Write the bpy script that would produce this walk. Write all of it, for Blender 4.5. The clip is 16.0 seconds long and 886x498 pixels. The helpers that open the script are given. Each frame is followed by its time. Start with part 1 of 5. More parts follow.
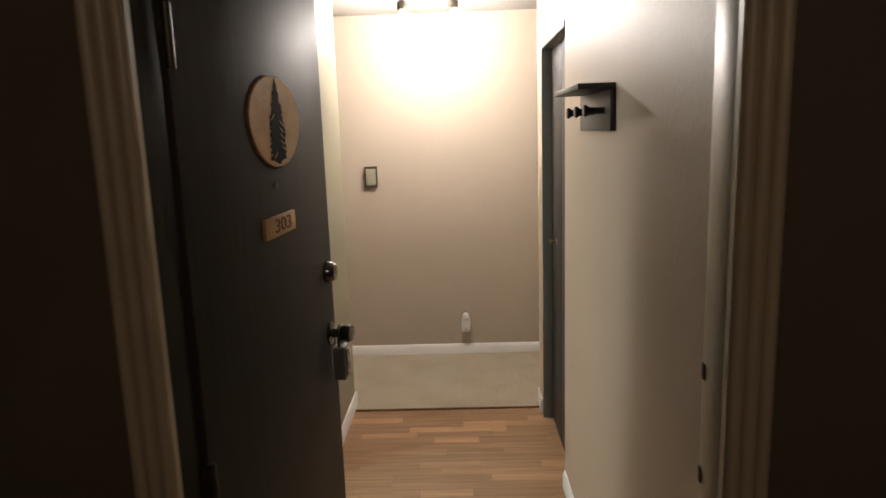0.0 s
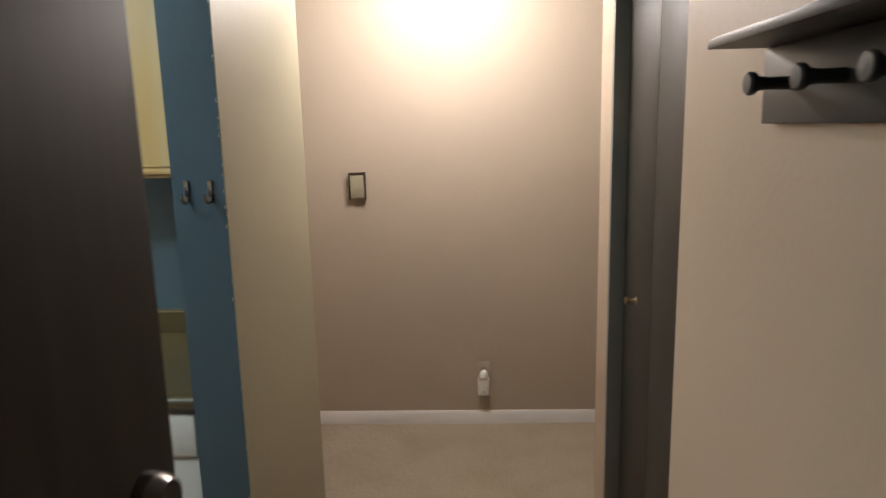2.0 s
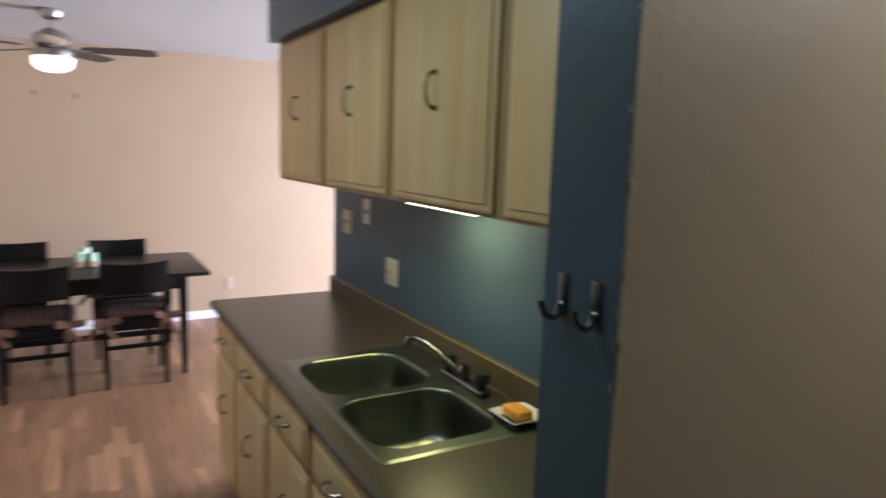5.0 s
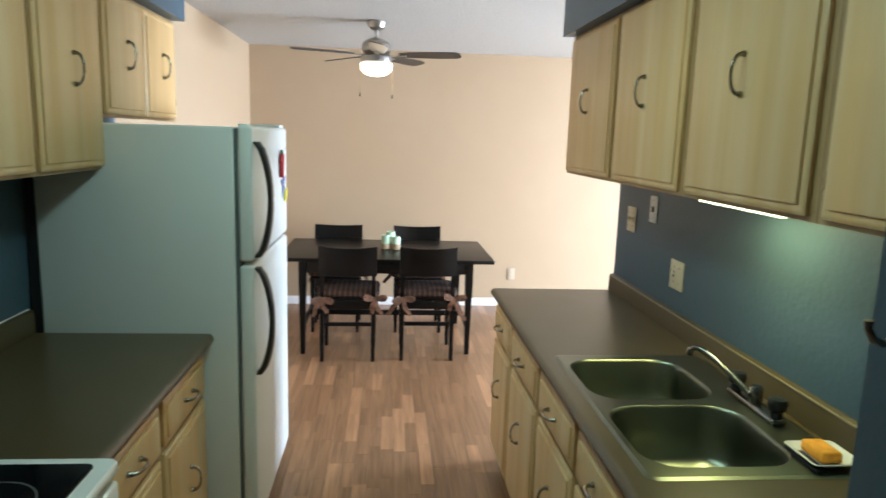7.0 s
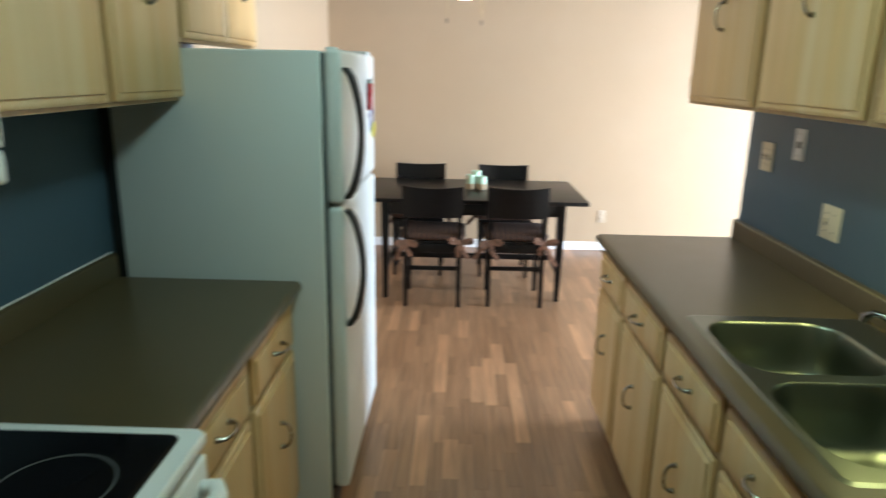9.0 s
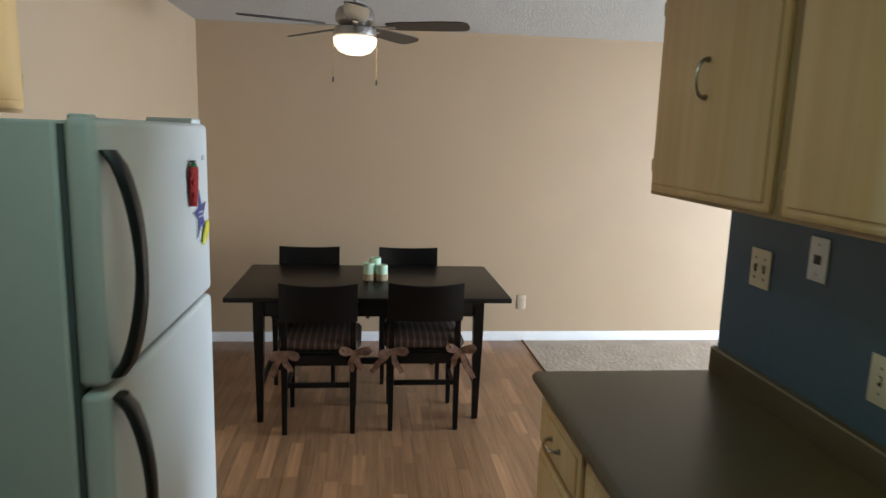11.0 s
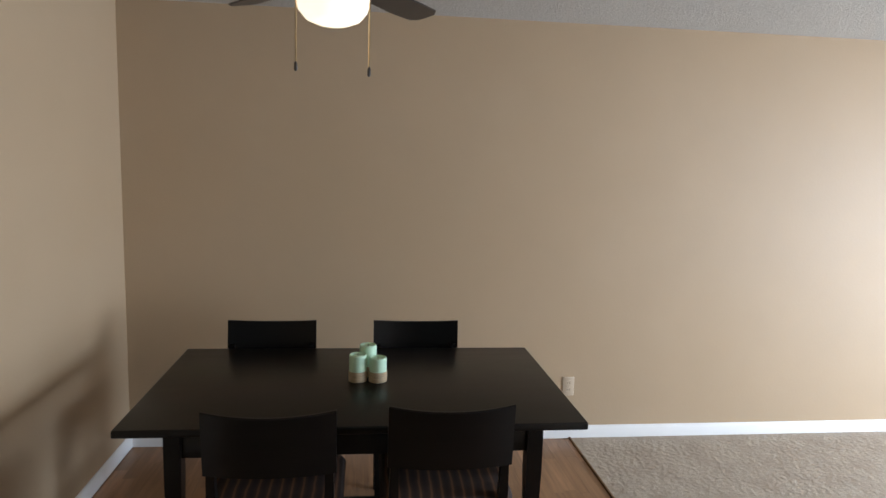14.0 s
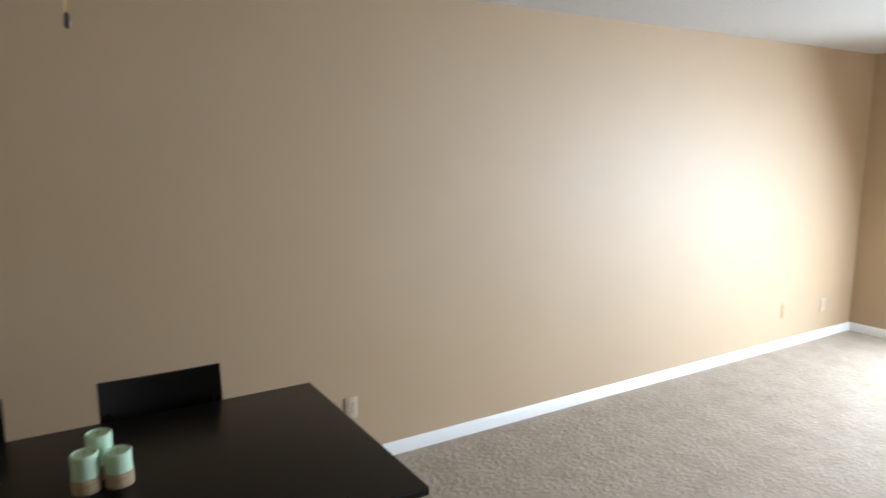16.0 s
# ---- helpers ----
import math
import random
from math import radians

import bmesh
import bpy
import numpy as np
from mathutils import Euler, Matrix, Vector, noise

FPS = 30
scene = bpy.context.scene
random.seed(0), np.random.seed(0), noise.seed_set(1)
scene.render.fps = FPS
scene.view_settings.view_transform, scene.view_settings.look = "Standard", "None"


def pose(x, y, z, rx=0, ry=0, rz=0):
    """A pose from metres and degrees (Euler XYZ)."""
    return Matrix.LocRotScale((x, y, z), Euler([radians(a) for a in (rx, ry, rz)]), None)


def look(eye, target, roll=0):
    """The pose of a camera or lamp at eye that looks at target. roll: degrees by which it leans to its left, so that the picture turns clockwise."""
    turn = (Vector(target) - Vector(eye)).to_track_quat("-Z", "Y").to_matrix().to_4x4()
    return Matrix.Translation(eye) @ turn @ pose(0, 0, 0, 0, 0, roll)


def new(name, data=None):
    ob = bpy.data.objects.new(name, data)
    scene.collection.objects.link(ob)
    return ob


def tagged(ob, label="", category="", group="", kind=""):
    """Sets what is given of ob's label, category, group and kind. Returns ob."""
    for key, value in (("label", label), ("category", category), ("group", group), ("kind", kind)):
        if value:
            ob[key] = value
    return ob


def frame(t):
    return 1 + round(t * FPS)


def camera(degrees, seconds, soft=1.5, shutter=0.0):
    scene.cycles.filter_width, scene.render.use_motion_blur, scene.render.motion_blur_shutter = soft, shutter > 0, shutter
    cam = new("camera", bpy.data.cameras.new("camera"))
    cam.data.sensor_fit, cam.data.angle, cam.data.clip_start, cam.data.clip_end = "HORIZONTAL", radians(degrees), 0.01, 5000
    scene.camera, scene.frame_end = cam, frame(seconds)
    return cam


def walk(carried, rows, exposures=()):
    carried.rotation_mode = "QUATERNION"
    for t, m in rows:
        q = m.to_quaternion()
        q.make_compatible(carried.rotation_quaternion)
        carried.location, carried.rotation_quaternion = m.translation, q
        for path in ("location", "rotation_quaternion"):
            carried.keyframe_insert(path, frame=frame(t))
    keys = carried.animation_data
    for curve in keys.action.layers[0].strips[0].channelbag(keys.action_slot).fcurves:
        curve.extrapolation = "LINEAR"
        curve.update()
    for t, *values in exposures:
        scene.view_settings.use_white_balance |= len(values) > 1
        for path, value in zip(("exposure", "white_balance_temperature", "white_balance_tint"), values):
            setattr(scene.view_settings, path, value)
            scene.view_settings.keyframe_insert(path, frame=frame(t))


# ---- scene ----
cam = camera(67.8, 16.0, shutter=0.5)
PATH = [
    (0, (0.031, 0.189, 1.638), (-0.026, 2.157, 1.285), -1.9),
    (0.5, (0.034, 0.458, 1.625), (0.001, 2.42, 1.242), -0.6),
    (1, (-0.015, 0.805, 1.618), (0.024, 2.764, 1.221), -1.9),
    (1.5, (-0.024, 1.175, 1.616), (-0.055, 3.14, 1.244), -1.1),
    (2, (-0.016, 1.458, 1.631), (-0.099, 3.422, 1.264), -1.4),
    (2.5, (-0.016, 1.745, 1.631), (-0.091, 3.71, 1.267), -2.2),
    (3, (0.014, 2.001, 1.626), (-0.383, 3.926, 1.257), -1.1),
    (3.5, (0.047, 2.195, 1.637), (-0.704, 4.012, 1.273), -0.2),
    (4, (-0.004, 2.36, 1.645), (-1.038, 4.039, 1.311), 0.2),
    (4.5, (-0.088, 2.476, 1.657), (-1.435, 3.918, 1.333), 0.8),
    (4.6, (-0.091, 2.498, 1.657), (-1.516, 3.864, 1.332), 0.5),
    (5, (-0.105, 2.596, 1.657), (-1.826, 3.569, 1.359), 1.8),
    (5.2, (-0.111, 2.619, 1.654), (-1.928, 3.398, 1.35), 2.4),
    (7.3, (-0.162, 2.617, 1.636), (-2.131, 2.641, 1.285), 1.7),
    (7.5, (-0.188, 2.589, 1.621), (-2.15, 2.479, 1.244), 1.7),
    (8, (-0.257, 2.545, 1.602), (-2.161, 2.192, 1.103), 1.9),
    (8.1, (-0.264, 2.542, 1.587), (-2.161, 2.152, 1.089), 2.0),
    (8.5, (-0.342, 2.507, 1.597), (-2.247, 2.174, 1.087), 1.1),
    (9, (-0.425, 2.513, 1.597), (-2.357, 2.474, 1.081), 1.1),
    (9.5, (-0.549, 2.586, 1.6), (-2.47, 2.857, 1.113), 0.9),
    (10, (-0.81, 2.626, 1.625), (-2.759, 2.828, 1.227), 1.0),
    (10.2, (-0.907, 2.623, 1.632), (-2.859, 2.829, 1.249), 1.5),
    (12.5, (-2.197, 2.571, 1.664), (-4.163, 2.809, 1.38), 0.7),
    (13, (-2.419, 2.542, 1.664), (-4.374, 2.822, 1.352), 1.1),
    (13.5, (-2.627, 2.586, 1.655), (-4.598, 2.841, 1.432), 1.1),
    (14, (-2.798, 2.638, 1.647), (-4.766, 2.874, 1.382), 1.7),
    (14.5, (-2.96, 2.613, 1.641), (-4.908, 2.975, 1.368), 1.9),
    (15, (-3.153, 2.544, 1.677), (-5.033, 3.148, 1.358), 1.3),
    (15.5, (-3.29, 2.558, 1.671), (-5.092, 3.356, 1.328), 0.7),
    (16, (-3.477, 2.572, 1.693), (-5.16, 3.603, 1.372), 0.0),
]
# seconds, stops, kelvin, tint
EXPOSURES = [(0, 0.14, 6200, 30), (1.0, 0.08, 6250, 34), (1.5, -0.04, 6250, 34), (2.0, -0.28, 6200, 33), (2.5, -0.54, 6150, 34), (3.0, -0.6, 5950, 36), (3.5, -0.52, 5850, 37), (4.0, -0.82, 5850, 35), (4.5, -1.25, 5900, 31), (5.0, -1.5, 5850, 31),
             (7.5, -1.08, 5900, 12), (9.5, -1.08, 5900, 13), (10.0, -1.48, 5950, 12), (12.5, -2.5, 6150, 15), (14.5, -2.5, 6150, 15), (15.0, -2.68, 6150, 14), (15.5, -2.9, 6150, 12), (16.0, -2.64, 6150, 13)]
walk(cam, [(t, look(eye, target, roll)) for t, eye, target, roll in PATH], EXPOSURES)

# ---- world, window daylight and lamps ----
world = bpy.data.worlds.new("world")
scene.world = world
world.use_nodes = True
sky = world.node_tree.nodes.new("ShaderNodeTexSky")
sky.sky_type, sky.sun_disc = "NISHITA", False
sky.sun_elevation, sky.sun_rotation = radians(38), radians(150)
world.node_tree.links.new(sky.outputs[0], world.node_tree.nodes["Background"].inputs[0])
world.node_tree.nodes["Background"].inputs[1].default_value = 0.12


def lamp(name, kind, m, power, color, **more):
    data = bpy.data.lights.new(name, kind)
    data.energy, data.color = power, color
    for key, value in more.items():
        if key == "size_x":
            data.shape, data.size = "RECTANGLE", value
        elif key == "size_y":
            data.size_y = value
        elif key == "radius":
            data.shadow_soft_size = value
    ob = new(name, data)
    ob.matrix_world = m
    return ob


sun = lamp("sun", "SUN", look((0, 0, 0), (0.42, 0.66, -0.62)), 2.0, (1.0, 0.95, 0.88))
sun.data.angle = radians(0.6)
WINDOW_X0, WINDOW_X1, WINDOW_Z1 = -5.4, -2.6, 2.08
lamp("window_daylight", "AREA", look(((WINDOW_X0 + WINDOW_X1) / 2, 8.86, 1.08), ((WINDOW_X0 + WINDOW_X1) / 2, 5, -1.5)), 2750, (0.75, 0.89, 1.0), size_x=2.7, size_y=1.95)
HALL_BULBS = [(-0.28, 4.25, 2.31), (0.02, 4.26, 2.31)]
for p in HALL_BULBS:
    lamp("hall_bulb", "POINT", pose(*p), 38, (0.95, 0.965, 0.76), radius=0.045)
lamp("kitchen_tube", "AREA", pose(-1.75, 2.58, 2.335), 17, (0.62, 1.0, 0.82), size_x=1.1, size_y=0.22)
lamp("under_cabinet_tube", "AREA", pose(-1.90, 3.64, 1.478), 5.0, (1.0, 0.95, 0.32), size_x=0.26, size_y=0.05)
lamp("corridor_bulb", "POINT", pose(0.3, -0.9, 2.28), 10.0, (1.0, 0.82, 0.55), radius=0.06)
lamp("fan_bulb", "POINT", pose(-4.96, 2.53, 2.02), 3.0, (1.0, 0.74, 0.42), radius=0.1)

# ---- materials ----
MATS = {}


def mat(name, color, rough=0.6, metal=0.0, vary=0.08, scale=6.0, bump=0.0, bump_scale=300.0, stretch=(1, 1, 1), spec=0.5, second=None, second_scale=1.2, second_amount=0.5,
        bump_detail=3, third=None, third_scale=2.0, third_amount=0.5, third_stretch=(1, 1, 1), random=0.0, rare=0.0, emit=None, power=0.0, coat=0.0, islands=False, bump_distance=0.002):
    """A surface with fine grain and broad mottling; second, third: the colours of large soft stains."""
    m = bpy.data.materials.new(name)
    m.use_nodes = True
    nt = m.node_tree
    bsdf = nt.nodes["Principled BSDF"]
    link = nt.links.new
    bsdf.inputs["Roughness"].default_value = rough
    bsdf.inputs["Metallic"].default_value = metal
    bsdf.inputs["Specular IOR Level"].default_value = spec
    bsdf.inputs["Coat Weight"].default_value = coat
    bsdf.inputs["Coat Roughness"].default_value = 0.15
    coord = nt.nodes.new("ShaderNodeTexCoord")
    place = nt.nodes.new("ShaderNodeMapping")
    place.inputs["Scale"].default_value = stretch
    link(coord.outputs["Object"], place.inputs[0])
    last = place.outputs[0]
    seed = None
    if random or islands:
        if islands:
            info = nt.nodes.new("ShaderNodeNewGeometry")
            seed = info.outputs["Random Per Island"]
        else:
            info = nt.nodes.new("ShaderNodeObjectInfo")
            seed = info.outputs["Random"]
        shift = nt.nodes.new("ShaderNodeVectorMath")
        shift.operation = "SCALE"
        shift.inputs[0].default_value = (37.0, 91.0, 53.0)
        link(seed, shift.inputs["Scale"])
        add = nt.nodes.new("ShaderNodeVectorMath")
        link(last, add.inputs[0])
        link(shift.outputs[0], add.inputs[1])
        last = add.outputs[0]
    grain = nt.nodes.new("ShaderNodeTexNoise")
    grain.inputs["Scale"].default_value = scale
    grain.inputs["Detail"].default_value = 6
    link(last, grain.inputs["Vector"])
    tone = nt.nodes.new("ShaderNodeValToRGB")
    tone.color_ramp.elements[0].position, tone.color_ramp.elements[1].position = 0.3, 0.7
    tone.color_ramp.elements[0].color = (*[max(c * (1 - vary), 0) for c in color], 1)
    tone.color_ramp.elements[1].color = (*[min(c * (1 + vary), 1) for c in color], 1)
    link(grain.outputs[0], tone.inputs[0])
    out = tone.outputs[0]
    for stain, size, amount, pull_by, away in ((second, second_scale, second_amount, (1, 1, 1), 0.0), (third, third_scale, third_amount, third_stretch, 17.0)):
        if not stain:
            continue
        moved = nt.nodes.new("ShaderNodeMapping")
        moved.inputs["Scale"].default_value = pull_by
        moved.inputs["Location"].default_value = (away, away, away)
        link(last, moved.inputs[0])
        wide = nt.nodes.new("ShaderNodeTexNoise")
        wide.inputs["Scale"].default_value = size
        wide.inputs["Detail"].default_value = 3
        link(moved.outputs[0], wide.inputs["Vector"])
        edge = nt.nodes.new("ShaderNodeMapRange")
        edge.inputs[1].default_value, edge.inputs[2].default_value, edge.inputs[4].default_value = 0.42, 0.68, amount
        link(wide.outputs[0], edge.inputs[0])
        mix = nt.nodes.new("ShaderNodeMix")
        mix.data_type = "RGBA"
        link(edge.outputs[0], mix.inputs[0])
        link(out, mix.inputs[6])
        mix.inputs[7].default_value = (*stain, 1)
        out = mix.outputs[2]
    if seed is not None and random:
        hue = nt.nodes.new("ShaderNodeHueSaturation")
        span = nt.nodes.new("ShaderNodeMapRange")
        span.inputs[3].default_value, span.inputs[4].default_value = 1 - random, 1 + random
        link(seed, span.inputs[0])
        pale = nt.nodes.new("ShaderNodeMapRange")
        pale.inputs[1].default_value, pale.inputs[2].default_value, pale.inputs[4].default_value = 0.78, 0.86, rare
        link(seed, pale.inputs[0])
        total = nt.nodes.new("ShaderNodeMath")
        link(span.outputs[0], total.inputs[0])
        link(pale.outputs[0], total.inputs[1])
        link(total.outputs[0], hue.inputs["Value"])
        link(out, hue.inputs["Color"])
        out = hue.outputs[0]
    link(out, bsdf.inputs["Base Color"])
    worn = nt.nodes.new("ShaderNodeMapRange")
    worn.inputs[3].default_value, worn.inputs[4].default_value = max(rough - 0.03, 0.02), min(rough + 0.04, 1)
    link(grain.outputs[0], worn.inputs[0])
    link(worn.outputs[0], bsdf.inputs["Roughness"])
    if bump:
        rel = nt.nodes.new("ShaderNodeTexNoise")
        rel.inputs["Scale"].default_value = bump_scale
        rel.inputs["Detail"].default_value = bump_detail
        link(last, rel.inputs["Vector"])
        bn = nt.nodes.new("ShaderNodeBump")
        bn.inputs["Strength"].default_value, bn.inputs["Distance"].default_value = bump, bump_distance
        link(rel.outputs[0], bn.inputs["Height"])
        link(bn.outputs[0], bsdf.inputs["Normal"])
    if emit:
        bsdf.inputs["Emission Color"].default_value = (*emit, 1)
        bsdf.inputs["Emission Strength"].default_value = power
    MATS[name] = m
    return m


TAN = mat("tan_wall_paint", (0.432, 0.314, 0.198), 0.545, vary=0.02, scale=3, bump=0.25, bump_scale=70, spec=0.5, second=(0.425, 0.303, 0.184), second_amount=0.6)
BEIGE = mat("beige_hall_paint", (0.475, 0.403, 0.318), 0.5, vary=0.02, scale=3, bump=0.27, bump_scale=64, bump_distance=0.003, spec=0.45, second=(0.46, 0.39, 0.305), second_amount=0.6)
# BEIGE made darker and greener, for the stub's hall face and the chime
KHAKI = mat("khaki_hall_tone", (0.345, 0.318, 0.222), 0.5, vary=0.02, scale=3, bump=0.3, bump_scale=58, bump_distance=0.003, spec=0.45, second=(0.335, 0.306, 0.210), second_amount=0.6)
# BEIGE made lighter and redder, for the right-hand hall wall
WARMBEIGE = mat("warm_beige_hall_tone", (0.545, 0.43, 0.33), 0.5, vary=0.02, scale=3, bump=0.27, bump_scale=64, bump_distance=0.003, spec=0.45, second=(0.53, 0.415, 0.315), second_amount=0.6)
BLUE = mat("slate_blue_paint", (0.058, 0.102, 0.146), 0.4, vary=0.05, scale=4, bump=0.35, bump_scale=55, bump_distance=0.003, second=(0.062, 0.106, 0.132), second_amount=0.5)
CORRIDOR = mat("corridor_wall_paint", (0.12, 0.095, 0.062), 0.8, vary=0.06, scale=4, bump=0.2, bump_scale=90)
CEILING = mat("popcorn_ceiling", (0.53, 0.51, 0.475), 0.9, vary=0.10, scale=70, bump=1.0, bump_scale=85, bump_distance=0.012)
TRIM = mat("white_trim_paint", (0.80, 0.79, 0.78), 0.35, vary=0.02, scale=5)
JAMB = mat("cream_jamb_paint", (0.50, 0.42, 0.29), 0.4, vary=0.07, scale=8, bump=0.1, bump_scale=60)
GREYTRIM = mat("grey_steel_frame_paint", (0.20, 0.205, 0.20), 0.4, vary=0.06, scale=8)
CARPET = mat("beige_cut_pile_carpet", (0.425, 0.36, 0.29), 0.95, vary=0.2, scale=150, bump=0.9, bump_scale=32, bump_detail=9, spec=0.1, second=(0.345, 0.28, 0.218), second_scale=6, second_amount=0.6, bump_distance=0.009)
# darker copy of CARPET, with the hall's shade put into its colour
HALLCARPET = mat("shaded_hall_carpet", (0.355, 0.295, 0.225), 0.95, vary=0.2, scale=150, bump=0.9, bump_scale=32, bump_detail=9, spec=0.1, second=(0.30, 0.24, 0.175), second_scale=4, second_amount=0.6, bump_distance=0.009)
STRIP = mat("oak_laminate_strip", (0.300, 0.166, 0.086), 0.32, vary=0.26, scale=9, stretch=(0.35, 5, 1), random=0.13, rare=0.32, bump=0.05, bump_scale=120, second=(0.22, 0.11, 0.05), second_scale=2.5, second_amount=0.4)
STRIPS = mat("oak_laminate_field", (0.300, 0.166, 0.086), 0.32, vary=0.26, scale=9, stretch=(0.35, 5, 1), random=0.13, rare=0.32, islands=True, bump=0.05, bump_scale=120, second=(0.22, 0.11, 0.05), second_scale=2.5, second_amount=0.4)
UNDER = mat("laminate_joint", (0.29, 0.16, 0.083), 0.5)
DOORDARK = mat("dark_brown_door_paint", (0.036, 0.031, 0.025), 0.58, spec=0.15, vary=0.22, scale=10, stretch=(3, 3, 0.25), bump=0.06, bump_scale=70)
CLOSET = mat("charcoal_closet_veneer", (0.040, 0.035, 0.029), 0.5, spec=0.2, vary=0.20, scale=12, stretch=(3, 5, 0.22), bump=0.05, bump_scale=80)
MAPLE = mat("washed_maple_cabinet", (0.64, 0.415, 0.172), 0.4, vary=0.09, scale=6, stretch=(2.2, 2.2, 0.22), second=(0.57, 0.335, 0.125), second_scale=1.7, second_amount=0.62, third=(0.72, 0.565, 0.335), third_scale=3.2, third_amount=0.65, third_stretch=(1.3, 1.3, 0.5), random=0.06)
MAPLEEDGE = mat("maple_face_frame", (0.38, 0.245, 0.105), 0.45, vary=0.16, scale=8, stretch=(3, 3, 0.4), second=(0.33, 0.21, 0.09), second_scale=4, second_amount=0.35)
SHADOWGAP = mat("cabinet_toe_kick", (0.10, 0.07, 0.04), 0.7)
LAMINATE = mat("olive_brown_laminate", (0.082, 0.060, 0.028), 0.315, vary=0.05, scale=9, second=(0.098, 0.068, 0.033), second_scale=2, second_amount=0.5)
LAMINATEEDGE = mat("worn_laminate_edge", (0.22, 0.175, 0.10), 0.32, vary=0.2, scale=12)
STEEL = mat("brushed_stainless_steel", (0.205, 0.22, 0.17), 0.325, metal=1.0, vary=0.05, scale=6)
CHROME = mat("chrome", (0.28, 0.275, 0.265), 0.16, metal=1.0, vary=0.03)
NICKEL = mat("brushed_nickel", (0.46, 0.44, 0.41), 0.32, metal=1.0, vary=0.08, scale=20)
PULL = mat("antique_pewter_pull", (0.36, 0.325, 0.27), 0.26, metal=1.0, vary=0.15, scale=60)
BRASS = mat("tarnished_brass", (0.48, 0.37, 0.22), 0.35, metal=1.0, vary=0.15, scale=30)
FRIDGE = mat("white_textured_fridge_enamel", (0.70, 0.73, 0.71), 0.36, vary=0.02, scale=3, bump=0.25, bump_scale=420, second=(0.67, 0.71, 0.69), second_amount=0.5)
WHITE = mat("white_appliance_enamel", (0.78, 0.78, 0.76), 0.32, vary=0.02, scale=4)
HANDLEGREY = mat("grey_handle_plastic", (0.13, 0.14, 0.14), 0.4, vary=0.05)
WHITEDIM = mat("white_plastic_grey_print", (0.48, 0.48, 0.48), 0.4, vary=0.04)
BLACKPLASTIC = mat("black_plastic", (0.016, 0.016, 0.016), 0.32, vary=0.1, scale=20)
GASKET = mat("grey_rubber_gasket", (0.12, 0.14, 0.14), 0.7)
GLASSTOP = mat("black_ceramic_cooktop", (0.005, 0.005, 0.006), 0.12, vary=0.05, spec=0.16)
RING = mat("grey_burner_ring_print", (0.11, 0.11, 0.11), 0.25)
ALMOND = mat("almond_plastic", (0.66, 0.58, 0.42), 0.4, vary=0.03)
# amber base colour carries the warm light reflected by the knobs
KNOBMAT = mat("warm_lit_plastic_knob", (0.86, 0.50, 0.20), 0.35, vary=0.08)
BLACKWOOD = mat("black_brown_stained_wood", (0.0042, 0.0035, 0.0033), 0.325, spec=0.25, vary=0.25, scale=9, stretch=(3, 0.4, 3), bump=0.02, bump_scale=70)
BLADE = mat("dark_walnut_fan_blade", (0.035, 0.027, 0.022), 0.4, vary=0.25, scale=10)
WAX = mat("mint_green_wax", (0.50, 0.68, 0.49), 0.5, vary=0.05, scale=9)
JUTE = mat("jute_wrap", (0.42, 0.31, 0.19), 0.9, vary=0.25, scale=40, stretch=(1, 1, 8), bump=0.5, bump_scale=150)
BIRCH = mat("varnished_pine_slice", (0.56, 0.33, 0.115), 0.45, vary=0.16, scale=9, stretch=(2, 0.5, 4), second=(0.58, 0.36, 0.16), second_scale=4)
BARK = mat("bark_rim", (0.16, 0.085, 0.035), 0.8, vary=0.3, scale=40)
INK = mat("dark_blue_green_paint", (0.010, 0.014, 0.019), 0.75, spec=0.15, vary=0.3, scale=40)
BLACKPAINT = mat("black_metal_paint", (0.022, 0.024, 0.028), 0.42, vary=0.1, scale=20)
RED = mat("red_chenille", (0.38, 0.018, 0.016), 0.85, vary=0.3, scale=60, bump=0.6, bump_scale=220)
GREEN = mat("green_felt", (0.02, 0.13, 0.045), 0.85, vary=0.2, scale=60)
STARBLUE = mat("navy_magnet_print", (0.018, 0.032, 0.22), 0.4, vary=0.08, scale=20)
YELLOW = mat("yellow_ceramic", (0.72, 0.62, 0.04), 0.4, vary=0.15, scale=30)
ORANGE = mat("orange_sponge", (0.85, 0.36, 0.03), 0.85, vary=0.12, scale=60, bump=0.5, bump_scale=250)
PORCELAIN = mat("white_porcelain", (0.80, 0.80, 0.77), 0.2, vary=0.02)
RIBBON = mat("tan_satin_ribbon", (0.15, 0.075, 0.045), 0.45, vary=0.55, scale=30)
CHIP = mat("bare_plaster_chip", (0.62, 0.60, 0.55), 0.9, vary=0.1, scale=50)
GLOWWARM = mat("frosted_glass_lit", (0.9, 0.85, 0.75), 0.4, emit=(1.0, 0.84, 0.58), power=7.0)
GLOWHALL = mat("hall_bulb_lit", (0.9, 0.85, 0.75), 0.4, emit=(1.0, 0.82, 0.58), power=30.0)
GLOWTUBE = mat("fluorescent_tube_lit", (0.9, 0.95, 0.85), 0.4, emit=(0.95, 1.0, 0.55), power=14.0)
GLOWPANEL = mat("fluorescent_diffuser_lit", (0.9, 0.95, 0.9), 0.5, emit=(0.80, 1.0, 0.88), power=6.0)
# the bright reflection on the glass is put into this pale colour
MWGLASS = mat("microwave_window_reflection", (0.70, 0.73, 0.76), 0.12, vary=0.05, scale=3)
BURNT = mat("burnt_brown_ink", (0.13, 0.065, 0.03), 0.6)
